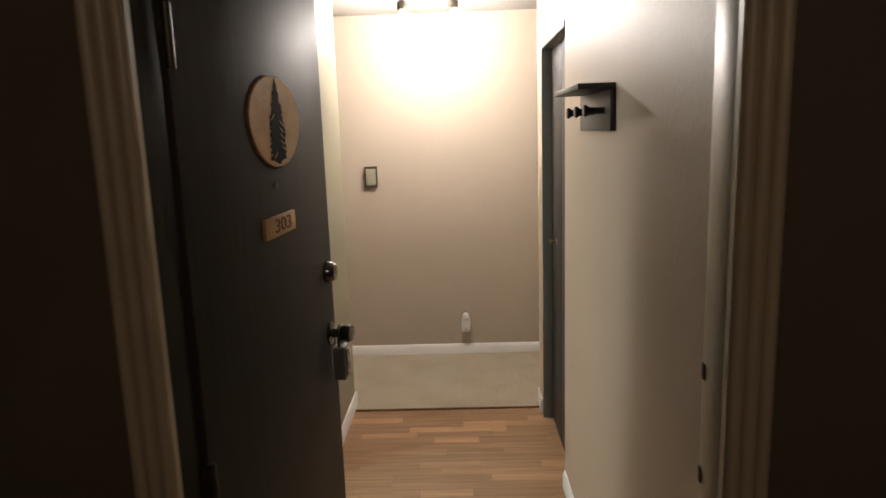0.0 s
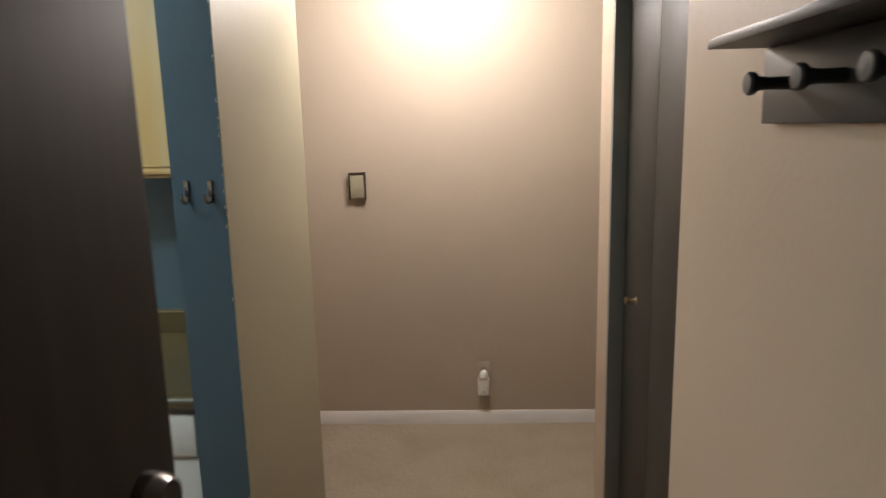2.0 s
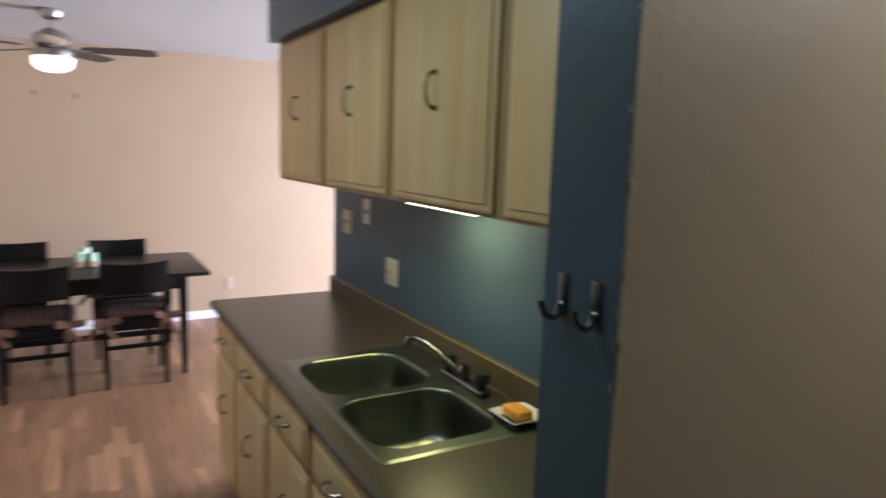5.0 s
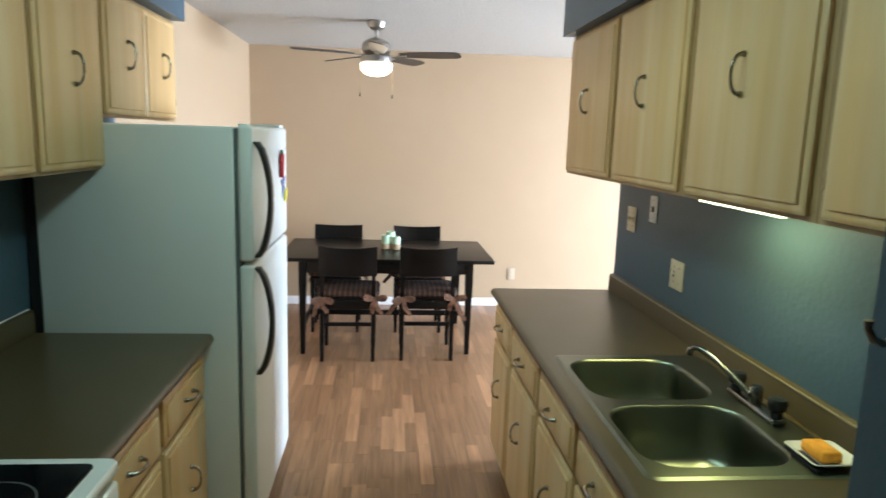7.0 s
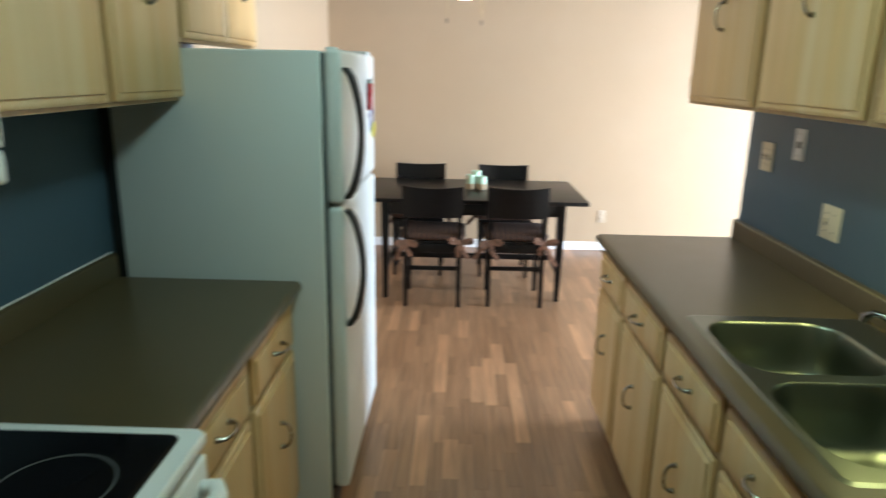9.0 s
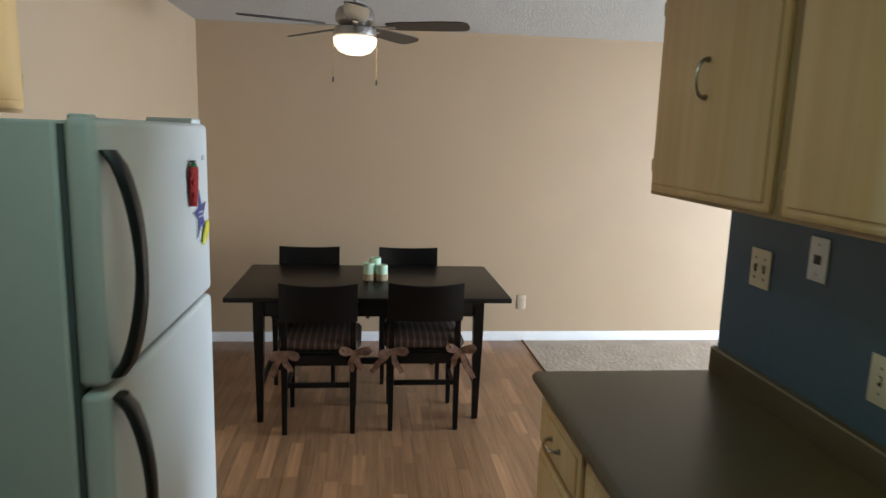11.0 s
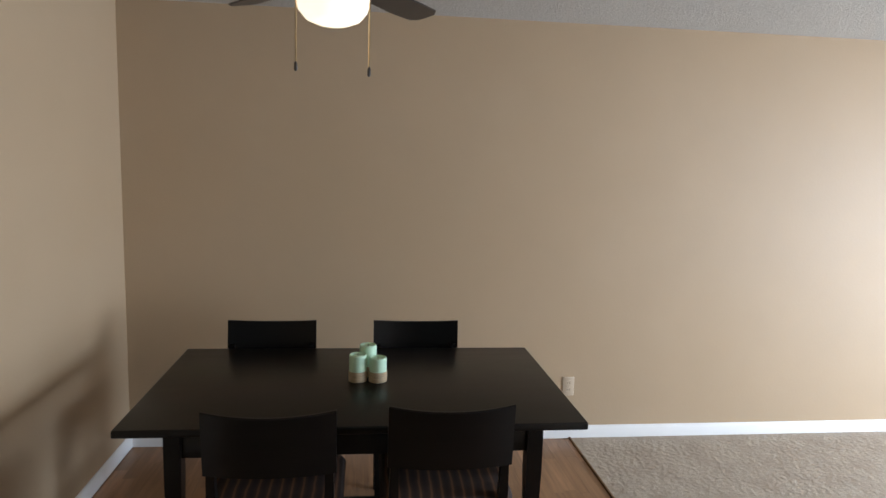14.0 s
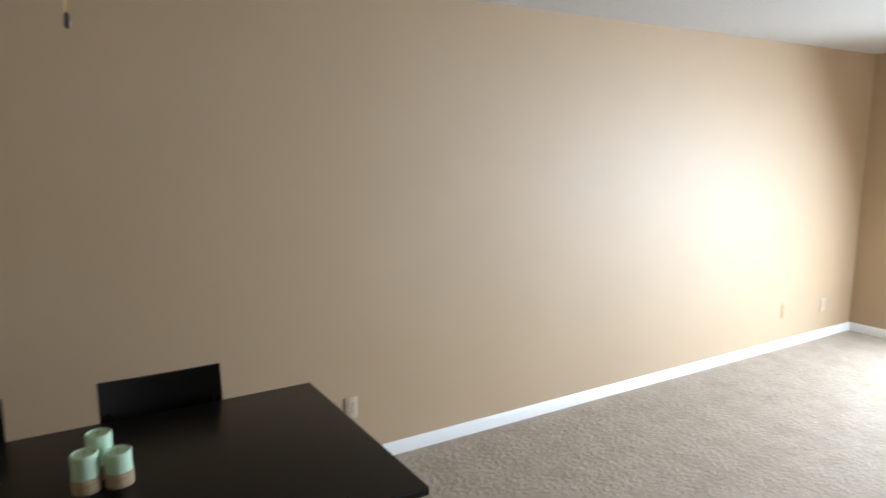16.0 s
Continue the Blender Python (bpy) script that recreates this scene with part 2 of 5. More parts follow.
BRONZE = mat("dark_bronze", (0.075, 0.062, 0.045), 0.42, metal=0.6, vary=0.2, scale=30)
PAINTEDPLATE = mat("tan_painted_plate", (0.50, 0.395, 0.285), 0.45, vary=0.03)
HANDLEMID = mat("mid_grey_plastic", (0.24, 0.25, 0.25), 0.4, vary=0.05)
LCD = mat("dark_display", (0.02, 0.025, 0.02), 0.2)

STRIPED = mat("striped_cushion_cloth", (0.16, 0.075, 0.035), 0.85, vary=0.2, scale=40)
nt = STRIPED.node_tree
coord, wave = nt.nodes.new("ShaderNodeTexCoord"), nt.nodes.new("ShaderNodeTexWave")
wave.wave_type, wave.bands_direction = "BANDS", "Y"
wave.inputs["Scale"].default_value, wave.inputs["Distortion"].default_value = 8.5, 1.4
ramp = nt.nodes.new("ShaderNodeValToRGB")
ramp.color_ramp.elements[0].color, ramp.color_ramp.elements[1].color = (0.017, 0.007, 0.0038, 1), (0.115, 0.050, 0.021, 1)
mid = ramp.color_ramp.elements.new(0.78)
mid.color = (0.036, 0.015, 0.007, 1)
nt.links.new(coord.outputs["Object"], wave.inputs["Vector"])
nt.links.new(wave.outputs[0], ramp.inputs[0])
nt.links.new(ramp.outputs[0], nt.nodes["Principled BSDF"].inputs["Base Color"])

GLASS = bpy.data.materials.new("clear_window_glass")
GLASS.use_nodes = True
GLASS.node_tree.nodes["Principled BSDF"].inputs["Transmission Weight"].default_value = 1.0
GLASS.node_tree.nodes["Principled BSDF"].inputs["Roughness"].default_value = 0.02
GLASS.node_tree.nodes["Principled BSDF"].inputs["IOR"].default_value = 1.05

# ---- mesh helpers ----
PLACE = {}


def thing(name, at, label, category, group="", kind="", turn=0.0):
    ob = new(name)
    ob.matrix_world = pose(*at, 0, 0, turn)
    ob.empty_display_size = 0.05
    PLACE[ob] = pose(*at, 0, 0, turn)
    return tagged(ob, label, category, group, kind)


def part(name, bm, material, parent=None, label="", local=False, smooth=True, kind=""):
    """One mesh object; its vertices are given in the world, or (local) in its thing's own frame."""
    if parent is not None and not local:
        bmesh.ops.transform(bm, matrix=PLACE[parent].inverted(), verts=bm.verts)
    bmesh.ops.recalc_face_normals(bm, faces=bm.faces)
    me = bpy.data.meshes.new(name)
    if smooth:
        for f in bm.faces:
            f.smooth = True
        for e in bm.edges:
            e.smooth = len(e.link_faces) == 2 and e.calc_face_angle(0) < radians(36)
    bm.to_mesh(me)
    bm.free()
    me.materials.append(material)
    ob = new(name, me)
    if parent is not None:
        ob.parent = parent
        PLACE[ob] = PLACE[parent]
    else:
        PLACE[ob] = Matrix()
    return tagged(ob, label, kind=kind)


def box(bm, lo, hi, bevel=0.0, seg=2):
    c = [(a + b) / 2 for a, b in zip(lo, hi)]
    s = [abs(b - a) for a, b in zip(lo, hi)]
    made = bmesh.ops.create_cube(bm, size=1.0, matrix=Matrix.Translation(c) @ Matrix.Diagonal((*s, 1)))
    if bevel:
        edges = list({e for v in made["verts"] for e in v.link_edges})
        bmesh.ops.bevel(bm, geom=edges, offset=min(bevel, min(s) * 0.48), segments=seg, affect="EDGES", profile=0.5)
    return bm


def boxed(lo, hi, bevel=0.0, seg=2):
    return box(bmesh.new(), lo, hi, bevel, seg)


def rings(bm, loops, caps=True, closed=True):
    """Skin a run of loops of points, all of one length."""
    rows = [[bm.verts.new(p) for p in loop] for loop in loops]
    n = len(rows[0])
    for a, b in zip(rows, rows[1:]):
        for i in range(n if closed else n - 1):
            j = (i + 1) % n
            bm.faces.new((a[i], a[j], b[j], b[i]))
    if caps:
        bm.faces.new(rows[0])
        bm.faces.new(rows[-1])
    return bm


def tube(bm, points, r, n=10, caps=True):
    """A round bar along points; r: one radius or one for each."""
    points = [Vector(p) for p in points]
    radii = r if isinstance(r, (list, tuple)) else [r] * len(points)
    loops = []
    ref = None
    for i, p in enumerate(points):
        d = (points[min(i + 1, len(points) - 1)] - points[max(i - 1, 0)]).normalized()
        if ref is None:
            ref = d.orthogonal().normalized()
        u = (ref - d * ref.dot(d)).normalized()
        v = d.cross(u)
        ref = u
        loops.append([p + (u * math.cos(2 * math.pi * k / n) + v * math.sin(2 * math.pi * k / n)) * radii[i] for k in range(n)])
    return rings(bm, loops, caps)


def lathe(bm, profile, at, axis="Z", n=28, squash=1.0):
    """Turn a profile of (radius, height) round an axis through at."""
    def put(r, h, a):
        c, s = r * math.cos(a), r * math.sin(a) * squash
        return Vector(at) + Vector({"Z": (c, s, h), "Y": (c, h, s), "X": (h, c, s)}[axis])
    return rings(bm, [[put(max(r, 1e-4), h, 2 * math.pi * k / n) for k in range(n)] for r, h in profile])


def prism(bm, outline, plane, a, b):
    """Extrude a closed outline (u, v) along one axis from a to b."""
    def put(u, v, w):
        return {"X": (w, u, v), "Y": (u, w, v), "Z": (u, v, w)}[plane]
    return rings(bm, [[put(u, v, w) for u, v in outline] for w in (a, b)])


def rounded(x0, y0, x1, y1, r, n=6):
    """A rounded rectangle as a list of (x, y)."""
    out = []
    for cx, cy, a0 in ((x1 - r, y1 - r, 0), (x0 + r, y1 - r, 90), (x0 + r, y0 + r, 180), (x1 - r, y0 + r, 270)):
        for k in range(n + 1):
            a = radians(a0 + 90 * k / n)
            out.append((cx + r * math.cos(a), cy + r * math.sin(a)))
    return out


def setting(name, bm, material, label="", smooth=False):
    return part(name, bm, material, None, label, smooth=smooth, kind="structure")


# ---- the shell: walls, floors, ceilings ----
H = 2.43
FAR_X, SIDE_Y, LIVING_Y, LIVING_X = -6.505, 1.345, 8.755, -1.60
KITCHEN_Y, HALL_Y = 3.775, 4.887
HALL_L, HALL_R = -0.645, 0.478
ENTRY_Y = 1.34

setting("wall_dining_far", boxed((FAR_X - 0.15, SIDE_Y - 0.15, 0), (FAR_X, LIVING_Y + 0.2, H)), TAN)
setting("wall_dining_side", boxed((FAR_X, SIDE_Y - 0.15, 0), (-3.40, SIDE_Y, H)), TAN)
setting("wall_kitchen_range", boxed((-3.40, SIDE_Y - 0.15, 0), (-0.80, SIDE_Y, H)), BLUE)
setting("wall_kitchen_sink", boxed((-3.345, KITCHEN_Y, 0), (-0.785, 3.88, H)), BLUE)
setting("wall_living_back", boxed((-3.345, 3.88, 0), (-0.785, 3.982, H)), TAN)
bm = bmesh.new()
box(bm, (-0.785, 3.137, 0), (HALL_L - 0.003, 3.982, H))
setting("wall_stub_blue", bm, BLUE)
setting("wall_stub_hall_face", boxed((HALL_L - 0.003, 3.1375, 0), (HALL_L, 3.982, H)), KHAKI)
setting("wall_entry_stub", boxed((-0.80, ENTRY_Y, 0), (-0.66, 2.032, H)), BLUE)
setting("wall_hall_far", boxed((-1.6, HALL_Y, 0), (1.9, HALL_Y + 0.12, H)), BEIGE)
setting("wall_corridor_end_west", boxed((-1.72, 3.982, 0), (-1.6, HALL_Y + 0.12, H)), BEIGE)
setting("wall_corridor_end_east", boxed((1.9, 3.86, 0), (2.02, HALL_Y + 0.12, H)), BEIGE)
# right-hand hall wall with the closet opening
CL0, CL1, CLZ = 3.015, 3.785, 2.07
bm = bmesh.new()
box(bm, (HALL_R, ENTRY_Y, 0), (0.60, CL0, H))
box(bm, (HALL_R, CL1, 0), (0.60, 3.982, H))
box(bm, (HALL_R, CL0, CLZ), (0.60, CL1, H))
setting("wall_hall_right", bm, WARMBEIGE)
setting("trim_hall_return", boxed((HALL_R, 1.281, 0), (0.487, ENTRY_Y - 0.001, 2.05)), WARMBEIGE)
setting("wall_corridor_back", boxed((0.60, 3.862, 0), (1.9, 3.982, H)), BEIGE)
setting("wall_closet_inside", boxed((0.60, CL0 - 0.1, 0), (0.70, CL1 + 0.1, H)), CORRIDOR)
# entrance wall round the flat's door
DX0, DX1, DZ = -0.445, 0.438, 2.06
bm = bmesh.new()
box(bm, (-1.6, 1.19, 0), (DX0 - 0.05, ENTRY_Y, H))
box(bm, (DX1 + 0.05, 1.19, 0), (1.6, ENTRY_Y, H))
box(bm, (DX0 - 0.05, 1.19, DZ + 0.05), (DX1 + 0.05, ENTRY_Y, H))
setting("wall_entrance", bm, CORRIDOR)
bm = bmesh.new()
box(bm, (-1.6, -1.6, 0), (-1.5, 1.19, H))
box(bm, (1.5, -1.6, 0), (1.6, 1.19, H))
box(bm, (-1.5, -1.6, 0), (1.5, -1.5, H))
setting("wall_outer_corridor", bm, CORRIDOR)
# living room: end wall with a sliding glass door, and the wall across
bm = bmesh.new()
box(bm, (FAR_X, LIVING_Y, 0), (WINDOW_X0, LIVING_Y + 0.2, H))
box(bm, (WINDOW_X1, LIVING_Y, 0), (LIVING_X + 0.12, LIVING_Y + 0.2, H))
box(bm, (WINDOW_X0, LIVING_Y, WINDOW_Z1), (WINDOW_X1, LIVING_Y + 0.2, H))
setting("wall_living_end", bm, TAN)
setting("wall_living_right", boxed((LIVING_X, HALL_Y + 0.12, 0), (LIVING_X + 0.12, LIVING_Y, H)), TAN)

bm = bmesh.new()
box(bm, (FAR_X, SIDE_Y, H), (LIVING_X + 0.12, LIVING_Y, H + 0.1))
setting("ceiling", bm, CEILING)
bm = bmesh.new()
box(bm, (LIVING_X + 0.12, SIDE_Y - 0.15, H), (2.02, HALL_Y + 0.12, H + 0.1))
setting("ceiling_hall", bm, CEILING)
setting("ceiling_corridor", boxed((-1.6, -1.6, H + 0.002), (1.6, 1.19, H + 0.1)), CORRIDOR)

# soffits over the kitchen cupboards
setting("soffit_sink", boxed((-3.36, 3.445, 2.135), (-0.785, KITCHEN_Y, H)), BLUE)
setting("soffit_range", boxed((-3.415, SIDE_Y, 2.135), (-0.80, 1.675, H)), BLUE)

# floors
SEAM_Y = 3.90
bm = bmesh.new()
box(bm, (FAR_X, SIDE_Y, -0.1), (-0.785, 3.89, -0.006))
box(bm, (-0.785, ENTRY_Y - 0.15, -0.1), (0.60, SEAM_Y, -0.006))
setting("floor", bm, UNDER)
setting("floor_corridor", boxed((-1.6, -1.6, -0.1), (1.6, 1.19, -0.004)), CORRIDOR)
def sheet(corners, z0, z1):
    """A flat slab of one outline (x, y)."""
    return prism(bmesh.new(), corners, "Z", z0, z1)


setting("floor_carpet", sheet([(FAR_X, 3.89), (-3.345, 3.89), (-3.345, 3.982), (LIVING_X, 3.982), (LIVING_X, LIVING_Y), (FAR_X, LIVING_Y)], -0.1, 0.004), CARPET)
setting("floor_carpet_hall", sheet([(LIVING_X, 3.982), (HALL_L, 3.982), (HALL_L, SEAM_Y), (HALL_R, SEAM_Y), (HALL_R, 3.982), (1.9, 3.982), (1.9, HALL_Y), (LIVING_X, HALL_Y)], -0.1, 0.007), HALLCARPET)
bm = bmesh.new()
tube(bm, [(FAR_X, 3.888, 0.003), (-3.345, 3.888, 0.003)], 0.008, 8)
tube(bm, [(HALL_L, SEAM_Y - 0.004, 0.003), (HALL_R, SEAM_Y - 0.004, 0.003)], 0.008, 8)
setting("trim_carpet_edge", bm, BARK, smooth=True)


def skirting(name, ax, at, a, b, out, h=0.10):
    """A moulded skirting board along x or y; out: the way it faces."""
    d = 0.013 * out
    prof = [(at, 0.002), (at + d, 0.002), (at + d, h - 0.022), (at + d * 0.7, h - 0.014), (at + d * 0.55, h - 0.004), (at + d * 0.3, h), (at, h)]
    bm = bmesh.new()
    if ax == "X":
        prism(bm, prof, "X", a, b)
    else:
        prism(bm, prof, "Y", a, b)
    return setting(name, bm, TRIM, smooth=True)


skirting("baseboard_hall_far", "X", HALL_Y, -1.6, 1.9, -1, 0.080)
skirting("baseboard_hall_left", "Y", HALL_L, 3.139, 3.995, 1, 0.085)
skirting("baseboard_hall_left_end", "X", 3.982, -1.6, HALL_L + 0.013, 1, 0.085)
skirting("baseboard_hall_right", "Y", HALL_R, ENTRY_Y, CL0 - 0.012, -1, 0.085)
skirting("baseboard_hall_right_end", "Y", HALL_R, CL1 + 0.03, 3.995, -1, 0.085)
skirting("baseboard_dining_far", "Y", FAR_X, SIDE_Y, LIVING_Y, 1, 0.079)
skirting("baseboard_dining_side", "X", SIDE_Y, FAR_X + 0.013, -3.43, 1, 0.079)
skirting("baseboard_living_end", "X", LIVING_Y, FAR_X + 0.013, WINDOW_X0 - 0.05, -1, 0.079)

# sliding glass door of the living room
win = thing("window_1", ((WINDOW_X0 + WINDOW_X1) / 2, 8.85, 0), "white-framed sliding glass door letting in daylight", "window", kind="structure")
bm = bmesh.new()
for x0, z0, x1, z1 in ((WINDOW_X0, 0, WINDOW_X0 + 0.05, WINDOW_Z1), (WINDOW_X1 - 0.05, 0, WINDOW_X1, WINDOW_Z1), (WINDOW_X0 + 0.05, WINDOW_Z1 - 0.05, WINDOW_X1 - 0.05, WINDOW_Z1), (WINDOW_X0 + 0.05, 0, WINDOW_X1 - 0.05, 0.06)):
    box(bm, (x0, 8.80, z0), (x1, 8.95, z1))
part("window_frame", bm, TRIM, win)
mid_x = (WINDOW_X0 + WINDOW_X1) / 2
part("mullion", boxed((mid_x - 0.03, 8.90, 0.06), (mid_x + 0.03, 8.94, WINDOW_Z1 - 0.05), 0.004), TRIM, win)
for x0, x1 in ((WINDOW_X0 + 0.05, mid_x - 0.03), (mid_x + 0.03, WINDOW_X1 - 0.05)):
    pane = part("pane", boxed((x0, 8.915, 0.06), (x1, 8.922, WINDOW_Z1 - 0.05)), GLASS, win)
    pane.visible_shadow = False
setting("ground", boxed((-60, 8.96, -0.4), (60, 90, -0.3)), CORRIDOR)

# ---- the flat's entrance ----
frame_1 = thing("door_frame", (0, 1.26, 0), "cream-painted door frame with ridged moulding", "door frame", kind="structure")


def moulding(x, out):
    """The three-bead casing on the corridor side, seen end on; out: away from the opening."""
    pts = [(0.0, 1.19), (0.0, 1.172)]
    for c in (0.012, 0.036, 0.060):
        for k in range(7):
            a = math.pi * k / 6
            pts.append((c - 0.011 * math.cos(a), 1.172 - 0.011 * math.sin(a)))
    pts += [(0.075, 1.176), (0.075, 1.19)]
    return [(x + out * u, v) for u, v in pts]


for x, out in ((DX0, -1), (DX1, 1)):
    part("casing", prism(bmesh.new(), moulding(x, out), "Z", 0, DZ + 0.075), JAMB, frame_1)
    # left jamb takes the door's dark brown for the shade behind the leaf
    part("jamb", boxed((x, 1.19, 0), (x + out * 0.05, 1.279 if out > 0 else ENTRY_Y - 0.003, DZ), 0.003), JAMB if out > 0 else DOORDARK, frame_1, "" if out > 0 else "hinge jamb with the shade behind the door in its colour")
part("head", boxed((DX0 - 0.05, 1.19, DZ), (DX1 + 0.05, ENTRY_Y - 0.003, DZ + 0.05), 0.003), JAMB, frame_1)
part("head_casing", boxed((DX0 - 0.075, 1.162, DZ), (DX1 + 0.075, 1.19, DZ + 0.075), 0.004), JAMB, frame_1)
for z in (1.22, 1.03):
    part("strike_plate", boxed((DX1 - 0.002, 1.264, z - 0.014), (DX1, 1.276, z + 0.014), 0.0005), BRONZE, frame_1, "dark bronze strike plate")
setting("trim_threshold", boxed((DX0, 1.19, -0.004), (DX1, 1.30, 0.006), 0.004), BRASS)

TURN_1 = 86.2
HINGE = (-0.432, 1.272, 0)
door = thing("door_1", HINGE, "dark brown entrance door standing wide open", "door", kind="structure", turn=TURN_1)
part("leaf", boxed((0, 0, 0.012), (0.902, 0.044, 2.045), 0.003), DOORDARK, door, local=True)
bm = lathe(bmesh.new(), [(0.033, 0), (0.033, -0.008), (0.029, -0.020), (0.024, -0.030), (0.0, -0.031)], (0.835, 0, 1.235), "Y")
part("deadbolt", bm, CHROME, door, "satin chrome deadbolt cylinder", local=True)
bm = lathe(bmesh.new(), [(0.034, 0), (0.034, -0.006), (0.014, -0.012), (0.013, -0.034), (0.024, -0.040), (0.028, -0.052), (0.027, -0.066), (0.020, -0.073), (0.0, -0.074)], (0.835, 0, 1.045), "Y")
part("door_knob", bm, CHROME, door, "worn chrome door knob", local=True)
part("peephole", lathe(bmesh.new(), [(0.008, 0), (0.008, -0.003), (0.004, -0.004), (0.0, -0.003)], (0.455, 0, 1.525), "Y", 16), HANDLEGREY, door, local=True)
part("latch_plate", boxed((0.902, 0.011, 0.99), (0.904, 0.033, 1.10)), BRASS, door, local=True)
part("bolt_plate", boxed((0.902, 0.011, 1.20), (0.904, 0.033, 1.27)), BRASS, door, local=True)
for z in (0.22, 1.02, 1.80):
    hinge = part("hinge", tube(bmesh.new(), [(-0.008, -0.009, z - 0.05), (-0.008, -0.009, z + 0.05)], 0.008, 12), BRONZE, door, "dark bronze butt hinge", local=True)
    part("hinge_leaf", boxed((-0.001, 0.001, z - 0.05), (0.0, 0.036, z + 0.05)), BRONZE, door, local=True)

# key box hanging from the knob
keybox = thing("key_lock_box", (-0.432 + 0.835 * 0.0663 + 0.028, 1.272 + 0.835 * 0.9978, 0.902), "grey metal realtor key box hanging from the knob", "lock box", turn=TURN_1)
part("body", boxed((-0.027, -0.022, 0.0), (0.027, 0.016, 0.105), 0.006, 3), GREYTRIM, keybox, local=True)
part("face_plate", boxed((-0.020, -0.026, 0.012), (0.020, -0.022, 0.095), 0.002), PULL, keybox, local=True)
arch = [(-0.019, -0.003, 0.10)] + [(-0.019 * math.cos(math.pi * k / 8), -0.003, 0.135 + 0.03 * math.sin(math.pi * k / 8)) for k in range(9)] + [(0.019, -0.003, 0.10)]
part("shackle", tube(bmesh.new(), arch, 0.005, 8), CHROME, keybox, local=True)
for k in range(5):
    part("number_wheel", boxed((0.027, -0.016, 0.02 + 0.015 * k), (0.031, 0.008, 0.029 + 0.015 * k), 0.002), BLACKPLASTIC, keybox, local=True)


def on_door(u, z, lift=0.0):
    """A place on the open door's outer face, u metres from its hinges."""
    c, s = math.cos(radians(TURN_1)), math.sin(radians(TURN_1))
    return (HINGE[0] + u * c + lift * s, HINGE[1] + u * s - lift * c, z)


plaque = thing("wood_slice_plaque", on_door(0.470, 1.672, 0.0), "oval varnished wood slice painted with a dark fir tree", "wall plaque", turn=TURN_1)
rng = random.Random(5)
wob = [1 + 0.02 * math.sin(3 * a) + 0.012 * rng.uniform(-1, 1) for a in [2 * math.pi * k / 64 for k in range(64)]]
oval = [(0.174 * w * math.cos(2 * math.pi * k / 64), 0.106 * w * math.sin(2 * math.pi * k / 64)) for k, w in enumerate(wob)]
part("bark_rim", rings(bmesh.new(), [[(u * s, y, v * s) for u, v in oval] for s, y in ((1.0, -0.001), (1.0, -0.007), (0.985, -0.009))]), BARK, plaque, local=True)
part("face", rings(bmesh.new(), [[(u * s, y, v * s) for u, v in oval] for s, y in ((0.975, -0.0085), (0.965, -0.011))]), BIRCH, plaque, "honey-coloured wood face", local=True)
left, right = [], []
for k in range(13):
    z = 0.084 - 0.0132 * k
    w = 0.013 + 0.0068 * min(k, 6) + 0.004 * rng.uniform(-1, 1)
    for side, run in ((-1, left), (1, right)):
        reach = w * rng.uniform(0.86, 1.12)
        run += [(side * reach * 0.88, z - 0.005), (side * reach, z - 0.0135 + 0.003 * rng.uniform(-1, 1)), (side * reach * rng.uniform(0.66, 0.84), z - 0.0125)]
tree = [(0, 0.096)] + right + [(0.010, -0.092), (0.005, -0.098), (-0.008, -0.097)] + left[::-1]
part("painted_fir", rings(bmesh.new(), [[(u, y, v) for u, v in tree] for y in (-0.0106, -0.0122)]), INK, plaque, "dark blue-green fir tree", local=True, smooth=False)
for k in range(9):
    u, z, side = rng.uniform(0.006, 0.030), 0.045 - 0.0145 * k, rng.choice((-1, 1))
    part("bare_stroke", prism(bmesh.new(), [(side * u, z), (side * (u + 0.020), z - 0.011), (side * (u + 0.019), z - 0.013), (side * u, z - 0.0022)], "Y", -0.0121, -0.0126), BIRCH, plaque, local=True, smooth=False)

sign = thing("house_number_sign", on_door(0.453, 1.432, 0.0), "small varnished wooden sign with the number 303", "number sign", turn=TURN_1)
part("board", boxed((-0.104, -0.010, -0.024), (0.104, -0.0005, 0.024), 0.002), BIRCH, sign, local=True)


def lettering(name, text, size, m, parent, material, depth=0.0006):
    """Raised writing in the built-in font, facing the thing's own -y."""
    curve = bpy.data.curves.new(name, "FONT")
    curve.body, curve.size, curve.extrude, curve.align_x, curve.align_y = text, size, depth, "CENTER", "CENTER"
    temp = bpy.data.objects.new(name, curve)
    me = bpy.data.meshes.new_from_object(temp)
    me.materials.clear()
    me.materials.append(material)
    me.transform(m)
    bpy.data.objects.remove(temp)
    ob = new(name, me)
    ob.parent = parent
    PLACE[ob] = PLACE[parent]
    return ob


lettering("number", "303", 0.046, pose(0.012, -0.0108, 0.0, 90) @ Matrix.Diagonal((1.75, 1, 1, 1)), sign, BURNT)

# ---- hall ----
# folding closet door in its grey steel frame
closet = thing("door_2", (0.54, 3.38, 0), "charcoal brown folding closet door, closed", "closet door", kind="structure")
for y0, y1 in ((CL0 + 0.004, 3.398), (3.4, CL1 - 0.036)):
    part("leaf", boxed((0.524, y0, 0.012), (0.556, y1, CLZ - 0.034), 0.002), CLOSET, closet)
bm = lathe(bmesh.new(), [(0.014, 0.0), (0.007, -0.005), (0.006, -0.020), (0.013, -0.026), (0.014, -0.034), (0.009, -0.038), (0.0, -0.039)], (0.524, 3.575, 1.052), "X", 20)
part("knob", bm, BRASS, closet, "small tarnished brass knob")
